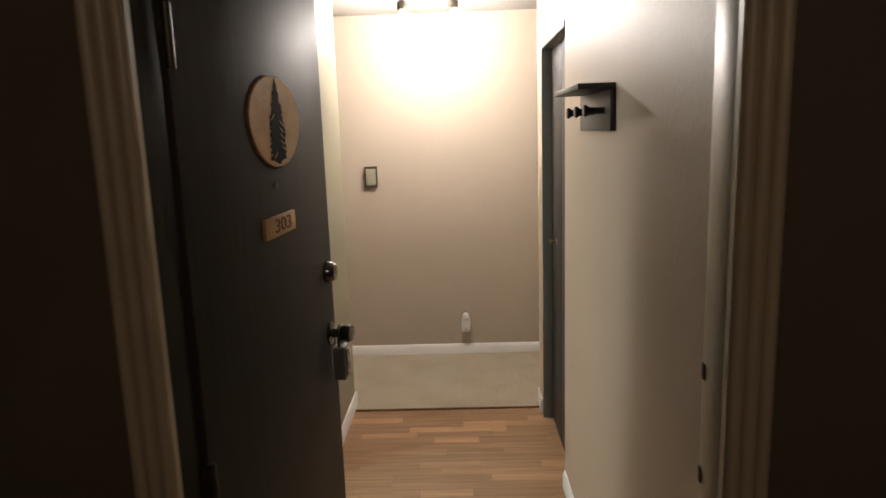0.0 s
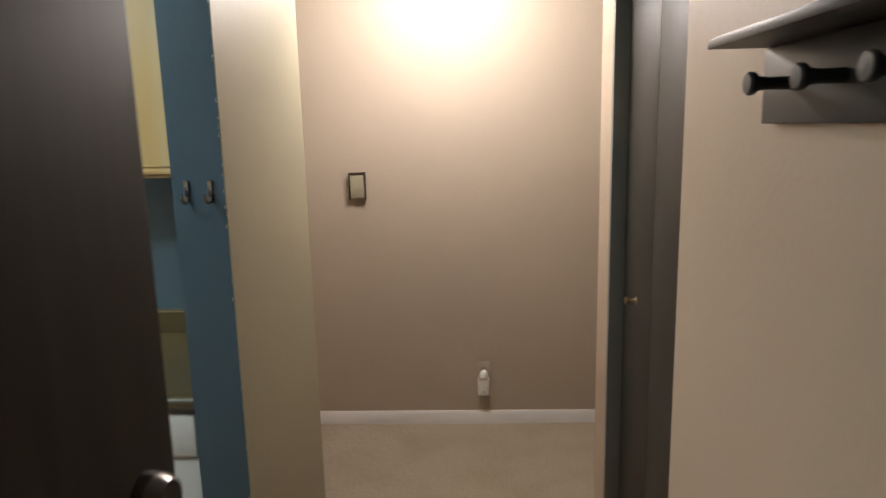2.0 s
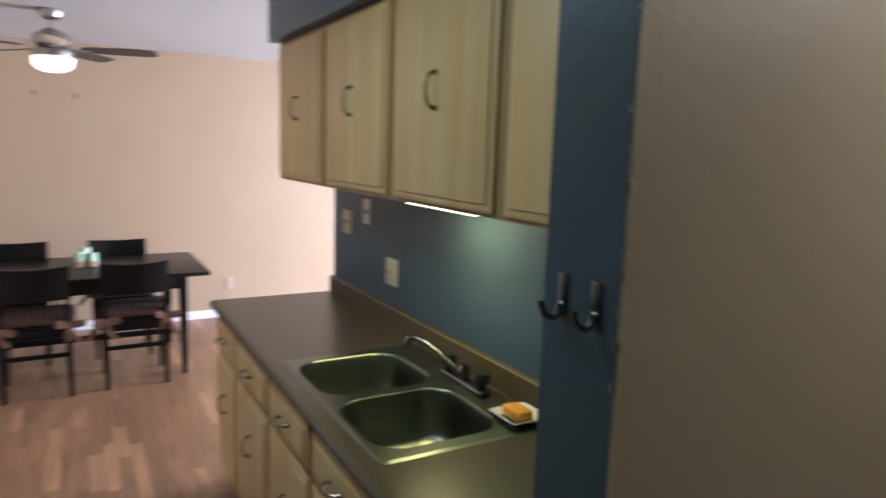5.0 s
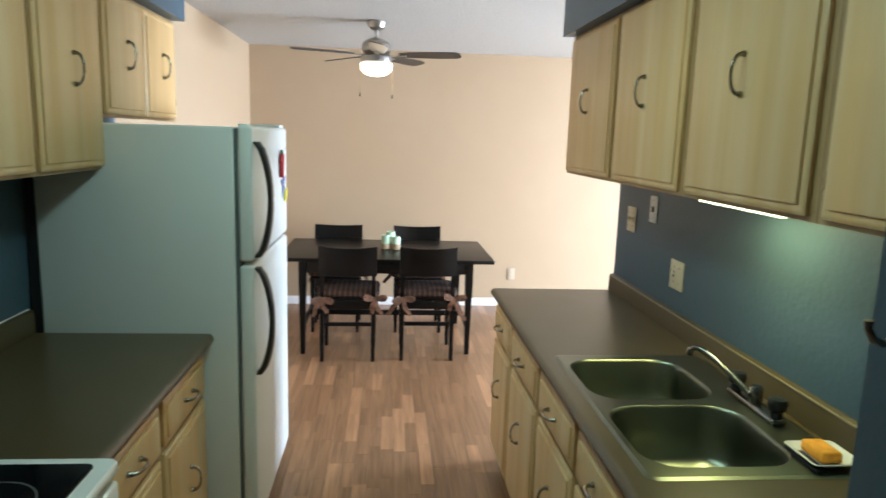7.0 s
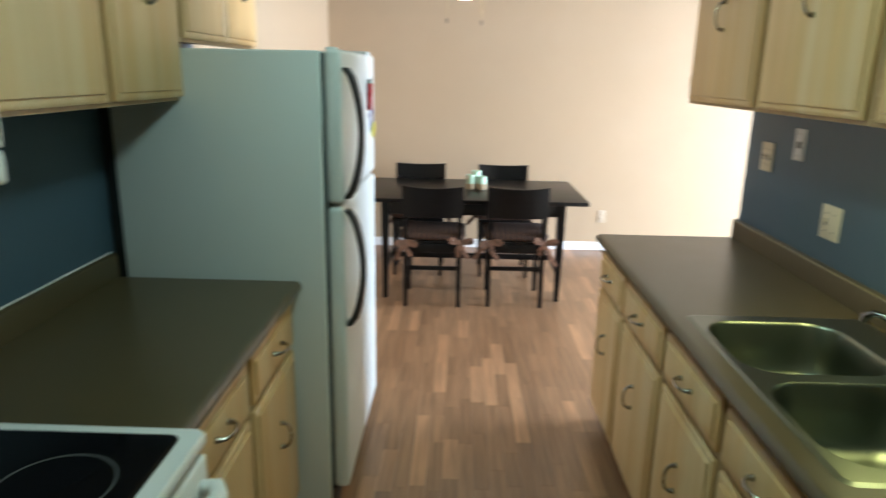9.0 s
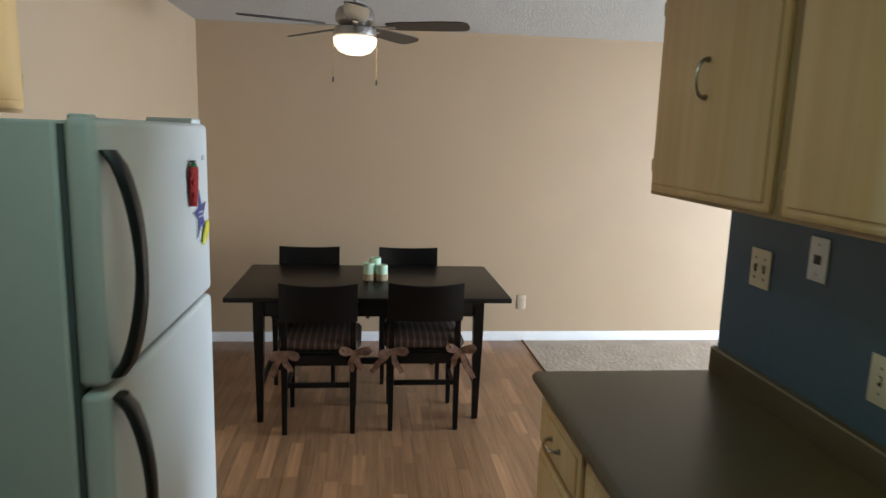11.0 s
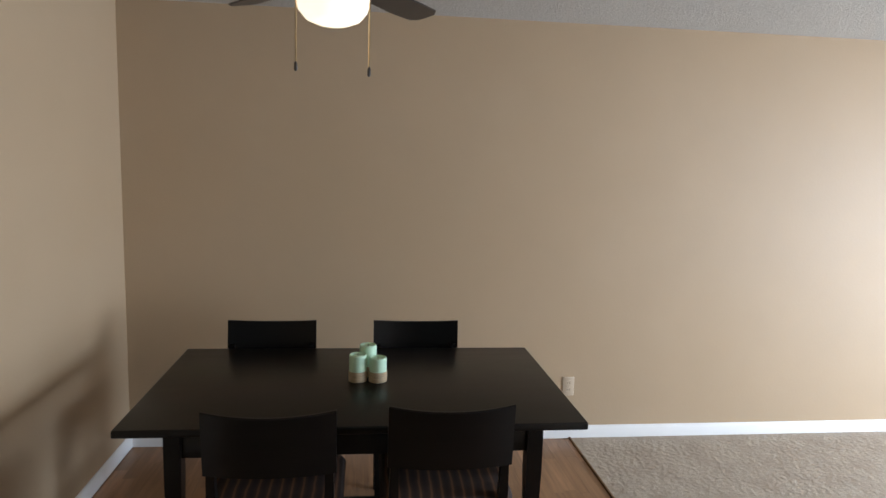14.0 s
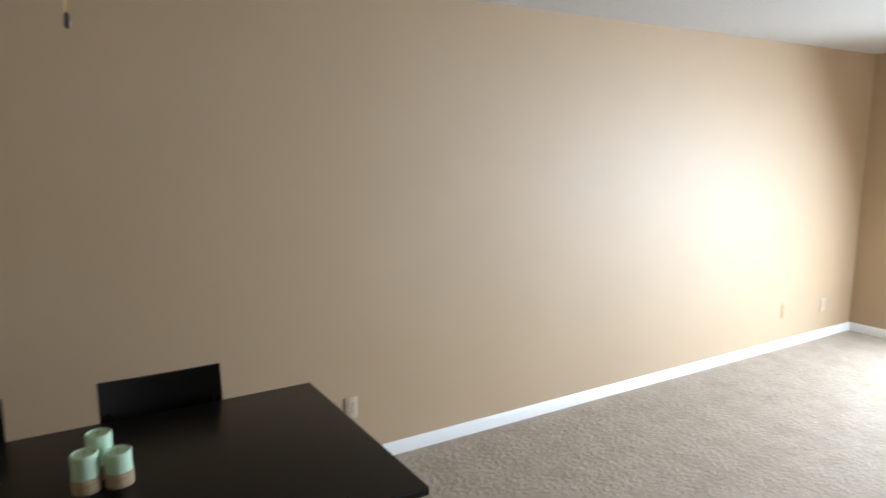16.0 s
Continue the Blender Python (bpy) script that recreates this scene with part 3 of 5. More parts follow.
bm = bmesh.new()
frame_2 = thing("door_frame", (0.54, CL1, 0), "grey-painted steel closet door frame", "door frame", kind="structure")
part("jamb", boxed((HALL_R - 0.004, CL1 - 0.032, 0), (0.60, CL1 - 0.001, CLZ - 0.002), 0.002), GREYTRIM, frame_2)
part("jamb", boxed((0.49, CL0 + 0.001, 0), (0.60, CL0 + 0.003, CLZ - 0.002)), GREYTRIM, frame_2)
part("head", boxed((HALL_R - 0.004, CL0 + 0.003, CLZ - 0.032), (0.60, CL1 - 0.033, CLZ - 0.002), 0.002), GREYTRIM, frame_2)

# coat rack with shelf
rack = thing("coat_rack", (HALL_R, 2.35, 1.62), "black wall coat rack with a top shelf and three pegs", "coat rack")
RY0, RY1 = 2.105, 2.575
part("back_plate", boxed((HALL_R - 0.016, RY0, 1.622), (HALL_R - 0.0005, RY1, 1.740), 0.002), BLACKPAINT, rack)
part("shelf", boxed((HALL_R - 0.108, RY0, 1.741), (HALL_R - 0.0005, RY1, 1.757), 0.002), BLACKPAINT, rack)
for y in (RY0 + 0.085, (RY0 + RY1) / 2, RY1 - 0.085):
    bm = lathe(bmesh.new(), [(0.010, 0.0), (0.0095, -0.03), (0.011, -0.045), (0.017, -0.052), (0.018, -0.058), (0.015, -0.062), (0.0, -0.063)], (HALL_R - 0.015, y, 1.682), "X", 20)
    part("peg", bm, BLACKPAINT, rack)

# double hall lamp on the ceiling
hall_lamp = thing("ceiling_lamp", (-0.13, 4.255, H), "two-bulb ceiling lamp with dark sockets, lit", "lamp")
part("canopy", boxed((-0.34, 4.20, H - 0.022), (0.08, 4.31, H - 0.0005), 0.01, 3), TRIM, hall_lamp)
for x, y, z in HALL_BULBS:
    socket = part("socket", lathe(bmesh.new(), [(0.016, 0), (0.016, -0.012), (0.030, -0.016), (0.034, -0.026), (0.030, -0.062), (0.018, -0.072)], (x, y, H - 0.022), n=20), BRONZE, hall_lamp, "dark socket on a short stem")
    bulb = part("bulb", lathe(bmesh.new(), [(0.014, 0.030), (0.018, 0.022), (0.030, 0.006), (0.031, -0.010), (0.022, -0.026), (0.0, -0.032)], (x, y, z), n=20), GLOWHALL, hall_lamp, "frosted bulb, lit")
    bulb.visible_shadow = False

corridor_lamp = thing("ceiling_lamp", (0.3, -0.9, H), "round corridor ceiling lamp with a frosted bowl, dim", "lamp")
part("pan", lathe(bmesh.new(), [(0.11, 0.0), (0.11, -0.02), (0.10, -0.026)], (0.3, -0.9, H)), NICKEL, corridor_lamp)
part("bowl", lathe(bmesh.new(), [(0.098, -0.027), (0.10, -0.04), (0.08, -0.075), (0.04, -0.095), (0.0, -0.10)], (0.3, -0.9, H)), PORCELAIN, corridor_lamp).visible_shadow = False

bell = thing("door_chime", (-0.598, HALL_Y, 1.26), "khaki chime cover box in a bronze frame", "door chime")
part("cover", boxed((-0.634, HALL_Y - 0.030, 1.272), (-0.562, HALL_Y - 0.0005, 1.392), 0.004), KHAKI, bell)
part("rim", boxed((-0.641, HALL_Y - 0.032, 1.392), (-0.555, HALL_Y - 0.0005, 1.404), 0.002), BRONZE, bell)
part("rim", boxed((-0.641, HALL_Y - 0.032, 1.262), (-0.636, HALL_Y - 0.0005, 1.391), 0.002), BRONZE, bell)
part("rim", boxed((-0.560, HALL_Y - 0.032, 1.262), (-0.555, HALL_Y - 0.0005, 1.391), 0.002), BRONZE, bell)


def outlet(at, face, label, material=TRIM, wide=0.072, slots=True, toggle=False):
    """A wall plate; face: the way that it looks (+x, +y or -y)."""
    turn = {"-y": 0, "+x": 90, "+y": 180}[face]
    ob = thing("wall_switch" if toggle else "power_outlet", at, label, "switch" if toggle else "outlet", turn=turn)
    w = wide / 2
    part("plate", boxed((-w, -0.006, -0.058), (w, -0.0005, 0.058), 0.003), material, ob, local=True)
    for z in ((0.0,) if toggle else (-0.021, 0.021)):
        if toggle:
            part("toggle", boxed((-0.005, -0.017, -0.004), (0.005, -0.006, 0.011), 0.002), material, ob, local=True)
        else:
            face_ob = part("socket", rings(bmesh.new(), [[(u, y, v + z) for u, v in rounded(-0.015, -0.014, 0.015, 0.014, 0.010, 4)] for y in (-0.005, -0.0078)]), material, ob, local=True)
            for u in (-0.006, 0.006):
                part("slot", boxed((u - 0.0012, -0.0083, z - 0.003), (u + 0.0012, -0.0076, z + 0.005)), BLACKPLASTIC, face_ob, local=True)
    part("screw", lathe(bmesh.new(), [(0.003, -0.006), (0.003, -0.0068), (0.0, -0.007)], (0, 0, 0.046 if toggle else 0.0), "Y", 10), PULL, ob, local=True)
    return ob


outlet((0.045, HALL_Y, 0.305), "-y", "beige-painted wall outlet behind a plug-in freshener", BEIGE)
fresh = thing("plug_in_freshener", (0.045, HALL_Y, 0.175), "white plug-in air freshener with a clear refill", "air freshener")
part("body", boxed((0.011, HALL_Y - 0.045, 0.178), (0.079, HALL_Y - 0.009, 0.285), 0.014, 4), PORCELAIN, fresh)
part("cap", lathe(bmesh.new(), [(0.026, 0), (0.026, 0.014), (0.020, 0.030), (0.010, 0.038), (0.0, 0.040)], (0.045, HALL_Y - 0.030, 0.285)), PORCELAIN, fresh)
part("dial", lathe(bmesh.new(), [(0.007, 0), (0.007, -0.003), (0.0, -0.004)], (0.045, HALL_Y - 0.045, 0.205), "Y", 14), WHITEDIM, fresh)

# two hooks on the blue stub end, and its chipped corner
for x in (-0.746, -0.684):
    hook = thing("wall_hook", (x, 3.137, 1.46), "chrome coat hook screwed to the blue wall", "hook", "hooks on the stub wall")
    part("plate", boxed((x - 0.007, 3.133, 1.452), (x + 0.007, 3.1368, 1.508), 0.002), CHROME, hook)
    pts = [(x, 3.133, 1.468), (x, 3.130, 1.455), (x - 0.001, 3.121, 1.450), (x - 0.002, 3.111, 1.454), (x - 0.003, 3.105, 1.465), (x - 0.003, 3.104, 1.474)]
    part("prong", tube(bmesh.new(), pts, [0.005, 0.005, 0.0045, 0.0045, 0.004, 0.0048], 10), CHROME, hook)
bm = bmesh.new()
for k in range(46):
    z = rng.uniform(0.3, 2.35)
    s = rng.uniform(0.0015, 0.0045) * (2.0 if k % 9 == 0 else 1)
    n = 7
    ring_a = [(HALL_L + 0.0006, 3.139 + s * (0.2 + abs(math.cos(2 * math.pi * i / n))) * rng.uniform(0.6, 1.2), z + 1.7 * s * math.sin(2 * math.pi * i / n)) for i in range(n)]
    bm.faces.new([bm.verts.new(p) for p in ring_a])
    ring_b = [(HALL_L - 0.018 + 0.018 - s * (0.1 + abs(math.cos(2 * math.pi * i / n))) * rng.uniform(0.8, 2.2), 3.1362, z + 1.9 * s * math.sin(2 * math.pi * i / n)) for i in range(n)]
    bm.faces.new([bm.verts.new(p) for p in ring_b])
part("paint_chips", bm, CHIP, None, "chipped paint along the wall corner", smooth=False, kind="stuff")["category"] = "paint chips"

# ---- kitchen ----


def panel(name, parent, x0, x1, z0, z1, y, out, material=MAPLE):
    """A lipped cupboard front in the plane y, facing out (+1 or -1)."""
    bm = bmesh.new()
    steps = [(0.0, 0.0), (0.0, 0.009), (0.004, 0.012), (0.014, 0.0135), (0.019, 0.0115), (0.021, 0.0115), (0.023, 0.018), (0.027, 0.019)]
    rings(bm, [[(u, y + out * d, v) for u, v in rounded(x0 + s, z0 + s, x1 - s, z1 - s, 0.004, 2)] for s, d in steps])
    return part(name, bm, material, parent)


def pull(parent, x, y, z, out, upright, half=0.048):
    """An arched bar pull with flared feet."""
    pts, radii = [], []
    for k in range(13):
        a = math.pi * k / 12
        along, lift = -half * math.cos(a), 0.006 + 0.026 * math.sin(a) ** 0.8
        pts.append((x, y + out * lift, z + along) if upright else (x + along, y + out * lift, z))
        radii.append(0.0075 if k in (0, 12) else 0.0042 + 0.0012 * math.cos(a) ** 2)
    bm = tube(bmesh.new(), pts, radii, 8)
    for s in (-1, 1):
        at = (x, y, z + s * half) if upright else (x + s * half, y, z)
        lathe(bm, [(0.008, 0.0), (0.0085, out * 0.004), (0.006, out * 0.009), (0.0, out * 0.010)], at, "Y", 12)
    return part("pull", bm, PULL, parent, "antique pewter bar pull")


def wall_unit(x0, x1, back, front, z0, z1, doors, group, label):
    """A wall cupboard with its doors; doors: (x0, x1) of each."""
    out = 1 if front > back else -1
    ob = thing("wall_cabinet", ((x0 + x1) / 2, back, z0), label, "cabinet", group)
    bm = boxed((x0, back, z0 + 0.018), (x1, front - out * 0.020, z1 - 0.002))
    box(bm, (x0, front - out * 0.045, z0), (x1, front - out * 0.0205, z0 + 0.0175))
    part("body", bm, MAPLEEDGE, ob)
    fy = front - out * 0.020
    for a, b in doors:
        leaf = panel("door", ob, a, b, z0 + 0.012, z1 - 0.018, fy + out * 0.001, out)
        pull(leaf, (a + b) / 2, fy + out * 0.020, (z0 + z1) / 2 + 0.005, out, True)
        for z in (z0 + 0.09, z1 - 0.09):
            part("hinge", boxed((a - 0.006, fy + out * 0.0005, z - 0.02), (a + 0.002, fy + out * 0.014, z + 0.02), 0.002), BRASS, leaf)
    return ob


WU = "washed maple wall cabinet with a worn lipped door"
WALL_BACK = KITCHEN_Y - 0.001
for a, b, d0, d1 in ((-3.345, -2.681, -3.320, -2.700), (-2.679, -2.046, -2.655, -2.070), (-2.044, -1.421, -2.018, -1.446), (-1.419, -0.787, -1.393, -0.815)):
    wall_unit(a, b, WALL_BACK, 3.478, 1.492, 2.133, [(d0, d1)], "wall cabinets over the sink", WU)
RANGE_BACK = SIDE_Y + 0.001
wall_unit(-2.585, -1.600, RANGE_BACK, 1.640, 1.497, 2.133, [(-2.568, -2.135), (-2.100, -1.618)], "wall cabinets by the range", "washed maple wall cabinet with two lipped doors")
wall_unit(-3.400, -2.588, RANGE_BACK, 1.640, 1.678, 2.133, [(-3.385, -2.999), (-2.985, -2.604)], "wall cabinets by the range", "short maple cabinet above the refrigerator")
wall_unit(-1.597, -0.802, RANGE_BACK, 1.640, 1.835, 2.133, [(-1.580, -1.205), (-1.195, -0.820)], "wall cabinets by the range", "short maple cabinet above the microwave")


def base_unit(x0, x1, back, front, group, label, hollow=False):
    """A floor cupboard with a drawer over a door."""
    out = 1 if front > back else -1
    ob = thing("base_cabinet", ((x0 + x1) / 2, back, 0), label, "cabinet", group)
    fy = front - out * 0.020
    bm = boxed((x0, back, 0.095), (x1, fy, 0.66 if hollow else 0.863))
    if hollow:
        box(bm, (x0, fy - out * 0.02, 0.6605), (x1, fy, 0.863))
    part("body", bm, MAPLEEDGE, ob)
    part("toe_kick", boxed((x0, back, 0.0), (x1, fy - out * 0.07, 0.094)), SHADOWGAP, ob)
    drawer = panel("drawer", ob, x0 + 0.018, x1 - 0.018, 0.690, 0.838, fy + out * 0.001, out)
    pull(drawer, (x0 + x1) / 2, fy + out * 0.020, 0.768, out, False, 0.042)
    leaf = panel("door", ob, x0 + 0.018, x1 - 0.018, 0.112, 0.668, fy + out * 0.001, out)
    pull(leaf, (x0 + x1) / 2, fy + out * 0.020, 0.47, out, True, 0.042)
    return ob


for a, b in ((-3.318, -2.881), (-2.879, -2.361), (-2.359, -1.888), (-1.886, -1.402)):
    base_unit(a, b, WALL_BACK, 3.165, "base cabinets under the sink", "washed maple base cabinet with drawer and door", hollow=a > -2.4)
for a, b in ((-2.532, -2.056), (-2.054, -1.567)):
    base_unit(a, b, RANGE_BACK, 1.970, "base cabinets by the range", "maple base cabinet with drawer above door")

# worktops
SX0, SX1, SY0, SY1, TOP = -2.315, -1.455, 3.205, 3.735, 0.905


def nose(front, out, top=TOP):
    """The rolled front edge of a worktop as (y, z)."""
    pts = [(front + out * 0.05, top)]
    for k in range(9):
        a = radians(90 - 180 * k / 8)
        pts.append((front + out * 0.019 - out * 0.019 * math.cos(a), top - 0.019 + 0.019 * math.sin(a)))
    return pts + [(front + out * 0.05, top - 0.038)]


counter = thing("worktop", (-2.07, 3.46, 0.866), "olive-brown laminate worktop with a rolled front edge", "worktop")
part("front_edge", prism(bmesh.new(), nose(3.148, 1), "X", -3.346, -0.787), LAMINATE, counter)
bm = bmesh.new()
outer = [(-3.346, 3.198), (-0.787, 3.198), (-0.787, KITCHEN_Y - 0.001), (-3.346, KITCHEN_Y - 0.001)]
hole = [(SX0 + 0.03, SY0 + 0.02), (SX1 - 0.03, SY0 + 0.02), (SX1 - 0.03, SY1 - 0.03), (SX0 + 0.03, SY1 - 0.03)]
loops = [[bm.verts.new((x, y, z)) for x, y in run] for run, z in ((outer, TOP - 0.038), (outer, TOP), (hole, TOP), (hole, TOP - 0.038))]
for a, b in zip(loops, loops[1:] + loops[:1]):
    for k in range(4):
        bm.faces.new((a[k], a[(k + 1) % 4], b[(k + 1) % 4], b[k]))
part("slab", bm, LAMINATE, counter, smooth=False)
lip = [(3.752, 0.9055), (3.752, 0.975), (3.755, 0.985), (3.762, 0.990), (KITCHEN_Y - 0.001, 0.990), (KITCHEN_Y - 0.001, 0.9055)]
part("splash_lip", prism(bmesh.new(), lip, "X", -3.346, -0.787), LAMINATE, counter)
part("lip_edge", tube(bmesh.new(), [(-3.345, 3.7535, 0.985), (-0.788, 3.7535, 0.985)], 0.0035, 6), LAMINATEEDGE, counter, "worn paler top edge")
counter_2 = thing("worktop", (-2.05, 1.67, 0.866), "olive-brown laminate worktop between range and refrigerator", "worktop")
part("front_edge", prism(bmesh.new(), nose(1.992, -1), "X", -2.545, -1.566), LAMINATE, counter_2)
part("slab", boxed((-2.545, SIDE_Y + 0.001, TOP - 0.038), (-1.566, 1.942, TOP)), LAMINATE, counter_2)
lip = [(1.370, 0.9055), (1.370, 0.975), (1.367, 0.985), (1.360, 0.990), (SIDE_Y + 0.001, 0.990), (SIDE_Y + 0.001, 0.9055)]
part("splash_lip", prism(bmesh.new(), lip, "X", -2.545, -1.566), LAMINATE, counter_2)
part("caulk_line", tube(bmesh.new(), [(-2.544, SIDE_Y + 0.004, 0.991), (-1.567, SIDE_Y + 0.004, 0.991)], 0.003, 6), TRIM, counter_2)

# double-bowl sink
sink = thing("kitchen_sink", (-1.885, 3.465, TOP), "double-bowl stainless steel sink set in the worktop", "sink")
BOWLS = [(-2.262, 3.230, -1.908, 3.615), (-1.866, 3.230, -1.508, 3.615)]
bm = bmesh.new()
Z = TOP + 0.004
outer = [bm.verts.new((x, y, Z)) for x, y in rounded(SX0 + 0.012, SY0 + 0.012, SX1 - 0.012, SY1 - 0.012, 0.02, 5)]
edges = [bm.edges.new((outer[i], outer[(i + 1) % len(outer)])) for i in range(len(outer))]
low = [bm.verts.new((x, y, TOP + 0.0006)) for x, y in rounded(SX0, SY0, SX1, SY1, 0.03, 5)]
for i in range(len(outer)):
    j = (i + 1) % len(outer)
    bm.faces.new((outer[i], outer[j], low[j], low[i]))
mouths = []
for x0, y0, x1, y1 in BOWLS:
    loop = [bm.verts.new((x, y, Z)) for x, y in rounded(x0, y0, x1, y1, 0.095, 7)]
    mouths.append(loop)
    edges += [bm.edges.new((loop[i], loop[(i + 1) % len(loop)])) for i in range(len(loop))]
bmesh.ops.triangle_fill(bm, use_beauty=True, edges=edges)
part("deck", bm, STEEL, sink, smooth=False)
for x0, y0, x1, y1 in BOWLS:
    bm = bmesh.new()
    loops = []
    for s, d in ((0.0, 0.0), (0.003, 0.003), (0.006, 0.010), (0.014, 0.090), (0.020, 0.140), (0.035, 0.160), (0.065, 0.170), (0.110, 0.172)):
        loops.append([(x, y, Z - d) for x, y in rounded(x0 + s, y0 + s, x1 - s, y1 - s, max(0.095 - s * 0.4, 0.02), 7)])
    rows = rings(bm, loops, caps=False)
    bm.faces.new([v for v in bm.verts][-len(loops[-1]):])
    part("bowl", bm, STEEL, sink)
    cx, cy = (x0 + x1) / 2, (y0 + y1) / 2
    part("drain", lathe(bmesh.new(), [(0.040, 0.0), (0.041, 0.003), (0.034, 0.002), (0.030, -0.003), (0.0, -0.004)], (cx, cy, Z - 0.1715), n=24), CHROME, sink)

tap = thing("kitchen_faucet", (-1.845, 3.675, Z), "chrome two-handle kitchen faucet with dark knobs", "faucet")
part("base_bar", boxed((-1.968, 3.653, Z), (-1.722, 3.697, Z + 0.018), 0.008, 3), CHROME, tap)
for x in (-1.948, -1.742):
    knob = part("handle", lathe(bmesh.new(), [(0.018, 0.016), (0.015, 0.034), (0.024, 0.040), (0.027, 0.058), (0.022, 0.070), (0.0, 0.072)], (x, 3.675, Z), n=10), BLACKPLASTIC, tap, "dark fluted acrylic handle")
part("centre_cap", lathe(bmesh.new(), [(0.018, 0.016), (0.018, 0.058), (0.014, 0.066), (0.0, 0.067)], (-1.845, 3.675, Z), n=18), CHROME, tap)
spout = [(-1.858, 3.668, Z + 0.030), (-1.878, 3.655, Z + 0.048), (-1.915, 3.630, Z + 0.078), (-1.960, 3.600, Z + 0.110), (-1.990, 3.580, Z + 0.124), (-2.012, 3.566, Z + 0.124), (-2.024, 3.558, Z + 0.112), (-2.026, 3.557, Z + 0.098)]
part("spout", tube(bmesh.new(), spout, [0.011, 0.0095, 0.008, 0.0078, 0.0082, 0.009, 0.0105, 0.011], 14), CHROME, tap)

dish = thing("soap_dish", (-1.535, 3.665, Z), "white square dish on the sink rim", "dish")
bm = bmesh.new()
rings(bm, [[(x, y, Z + z) for x, y in rounded(-1.535 - s, 3.668 - s, -1.535 + s, 3.668 + s, 0.012, 4)] for s, z in ((0.036, 0.001), (0.040, 0.004), (0.062, 0.018), (0.064, 0.019), (0.062, 0.021), (0.040, 0.008), (0.030, 0.007))])
part("plate", bm, PORCELAIN, dish)
tagged(part("sponge", boxed((-1.580, 3.638, Z + 0.0085), (-1.498, 3.692, Z + 0.036), 0.007, 3), ORANGE, None), "orange kitchen sponge lying in the dish", "sponge")
part("coaster", boxed((-1.600, 3.610, TOP + 0.0045), (-1.470, 3.640, TOP + 0.012), 0.003), BLACKPLASTIC, dish, "black tray edge")

# dishwasher under the worktop
wash = thing("dishwasher", (-1.095, 3.46, 0), "white built-in dishwasher under the worktop", "dishwasher")
part("body", boxed((-1.398, 3.20, 0.10), (-0.792, KITCHEN_Y - 0.002, 0.862)), WHITE, wash)
part("door", boxed((-1.394, 3.168, 0.13), (-0.796, 3.199, 0.715), 0.006, 3), WHITE, wash)
ctrl = part("control_panel", boxed((-1.394, 3.160, 0.722), (-0.796, 3.199, 0.852), 0.008, 3), WHITE, wash)
part("handle", boxed((-1.30, 3.154, 0.80), (-0.89, 3.1595, 0.822), 0.004), WHITEDIM, ctrl)
part("vent", boxed((-1.37, 3.157, 0.745), (-1.20, 3.1595, 0.775), 0.001), WHITEDIM, ctrl)
part("kick_plate", boxed((-1.394, 3.23, 0.0), (-0.796, 3.24, 0.10)), BLACKPLASTIC, wash)

strip_light = thing("under_cabinet_light", (-1.815, 3.585, 1.51), "slim fluorescent light under the wall cabinets, lit", "light")
part("housing", boxed((-2.03, 3.530, 1.494), (-1.60, 3.640, 1.5095), 0.004), TRIM, strip_light)
part("lens", boxed((-2.02, 3.536, 1.481), (-1.61, 3.634, 1.4935), 0.005, 3), GLOWTUBE, strip_light, "glowing greenish-white lens").visible_shadow = False

ceiling_tube = thing("ceiling_light", (-1.75, 2.58, H), "flat fluorescent kitchen ceiling light, lit", "light")
part("pan", boxed((-2.37, 2.43, H - 0.03), (-1.13, 2.73, H - 0.0005), 0.006), TRIM, ceiling_tube)
part("diffuser", boxed((-2.36, 2.44, H - 0.085), (-1.14, 2.72, H - 0.031), 0.02, 3), GLOWPANEL, ceiling_tube).visible_shadow = False

# outlets of the kitchen walls


def plate(name, at, wide, label, category, material, kind_of):
    """A wall plate on the sink wall; kind_of: switch_pair, jack or switch_blank."""
    ob = thing(name, at, label, category)
    part("plate", boxed((-wide / 2, -0.006, -0.058), (wide / 2, -0.0005, 0.058), 0.003), material, ob, local=True)
    if kind_of == "jack":
        part("jack", boxed((-0.013, -0.009, -0.012), (0.013, -0.006, 0.012), 0.001), BLACKPLASTIC, ob, "dark phone jack", local=True)
        spots = ((0, 0.040), (0, -0.040))
    else:
        for u in ((-0.021, 0.021) if kind_of == "switch_pair" else (-0.024,)):
            part("toggle_slot", boxed((u - 0.006, -0.0066, -0.012), (u + 0.006, -0.0058, 0.012)), BLACKPLASTIC, ob, local=True)
            part("toggle", boxed((u - 0.004, -0.016, -0.002), (u + 0.004, -0.0067, 0.010), 0.0015), material, ob, local=True)
        spots = ((-0.023, 0.030), (-0.023, -0.030), (0.023, 0.030), (0.023, -0.030))
    for u, v in spots:
        part("screw", lathe(bmesh.new(), [(0.003, -0.006), (0.003, -0.0068), (0.0, -0.007)], (u, 0, v), "Y", 10), PULL, ob, local=True)
    return ob


plate("wall_switch", (-2.625, KITCHEN_Y, 1.133), 0.116, "almond two-gang plate with one toggle on the slate wall", "switch", ALMOND, "switch_blank")
plate("phone_jack", (-2.905, KITCHEN_Y, 1.365), 0.072, "white wall plate with a dark phone jack", "phone jack", TRIM, "jack")
plate("wall_switch", (-3.150, KITCHEN_Y, 1.292), 0.100, "almond plate with two small toggles near the wall's end", "switch", ALMOND, "switch_pair")
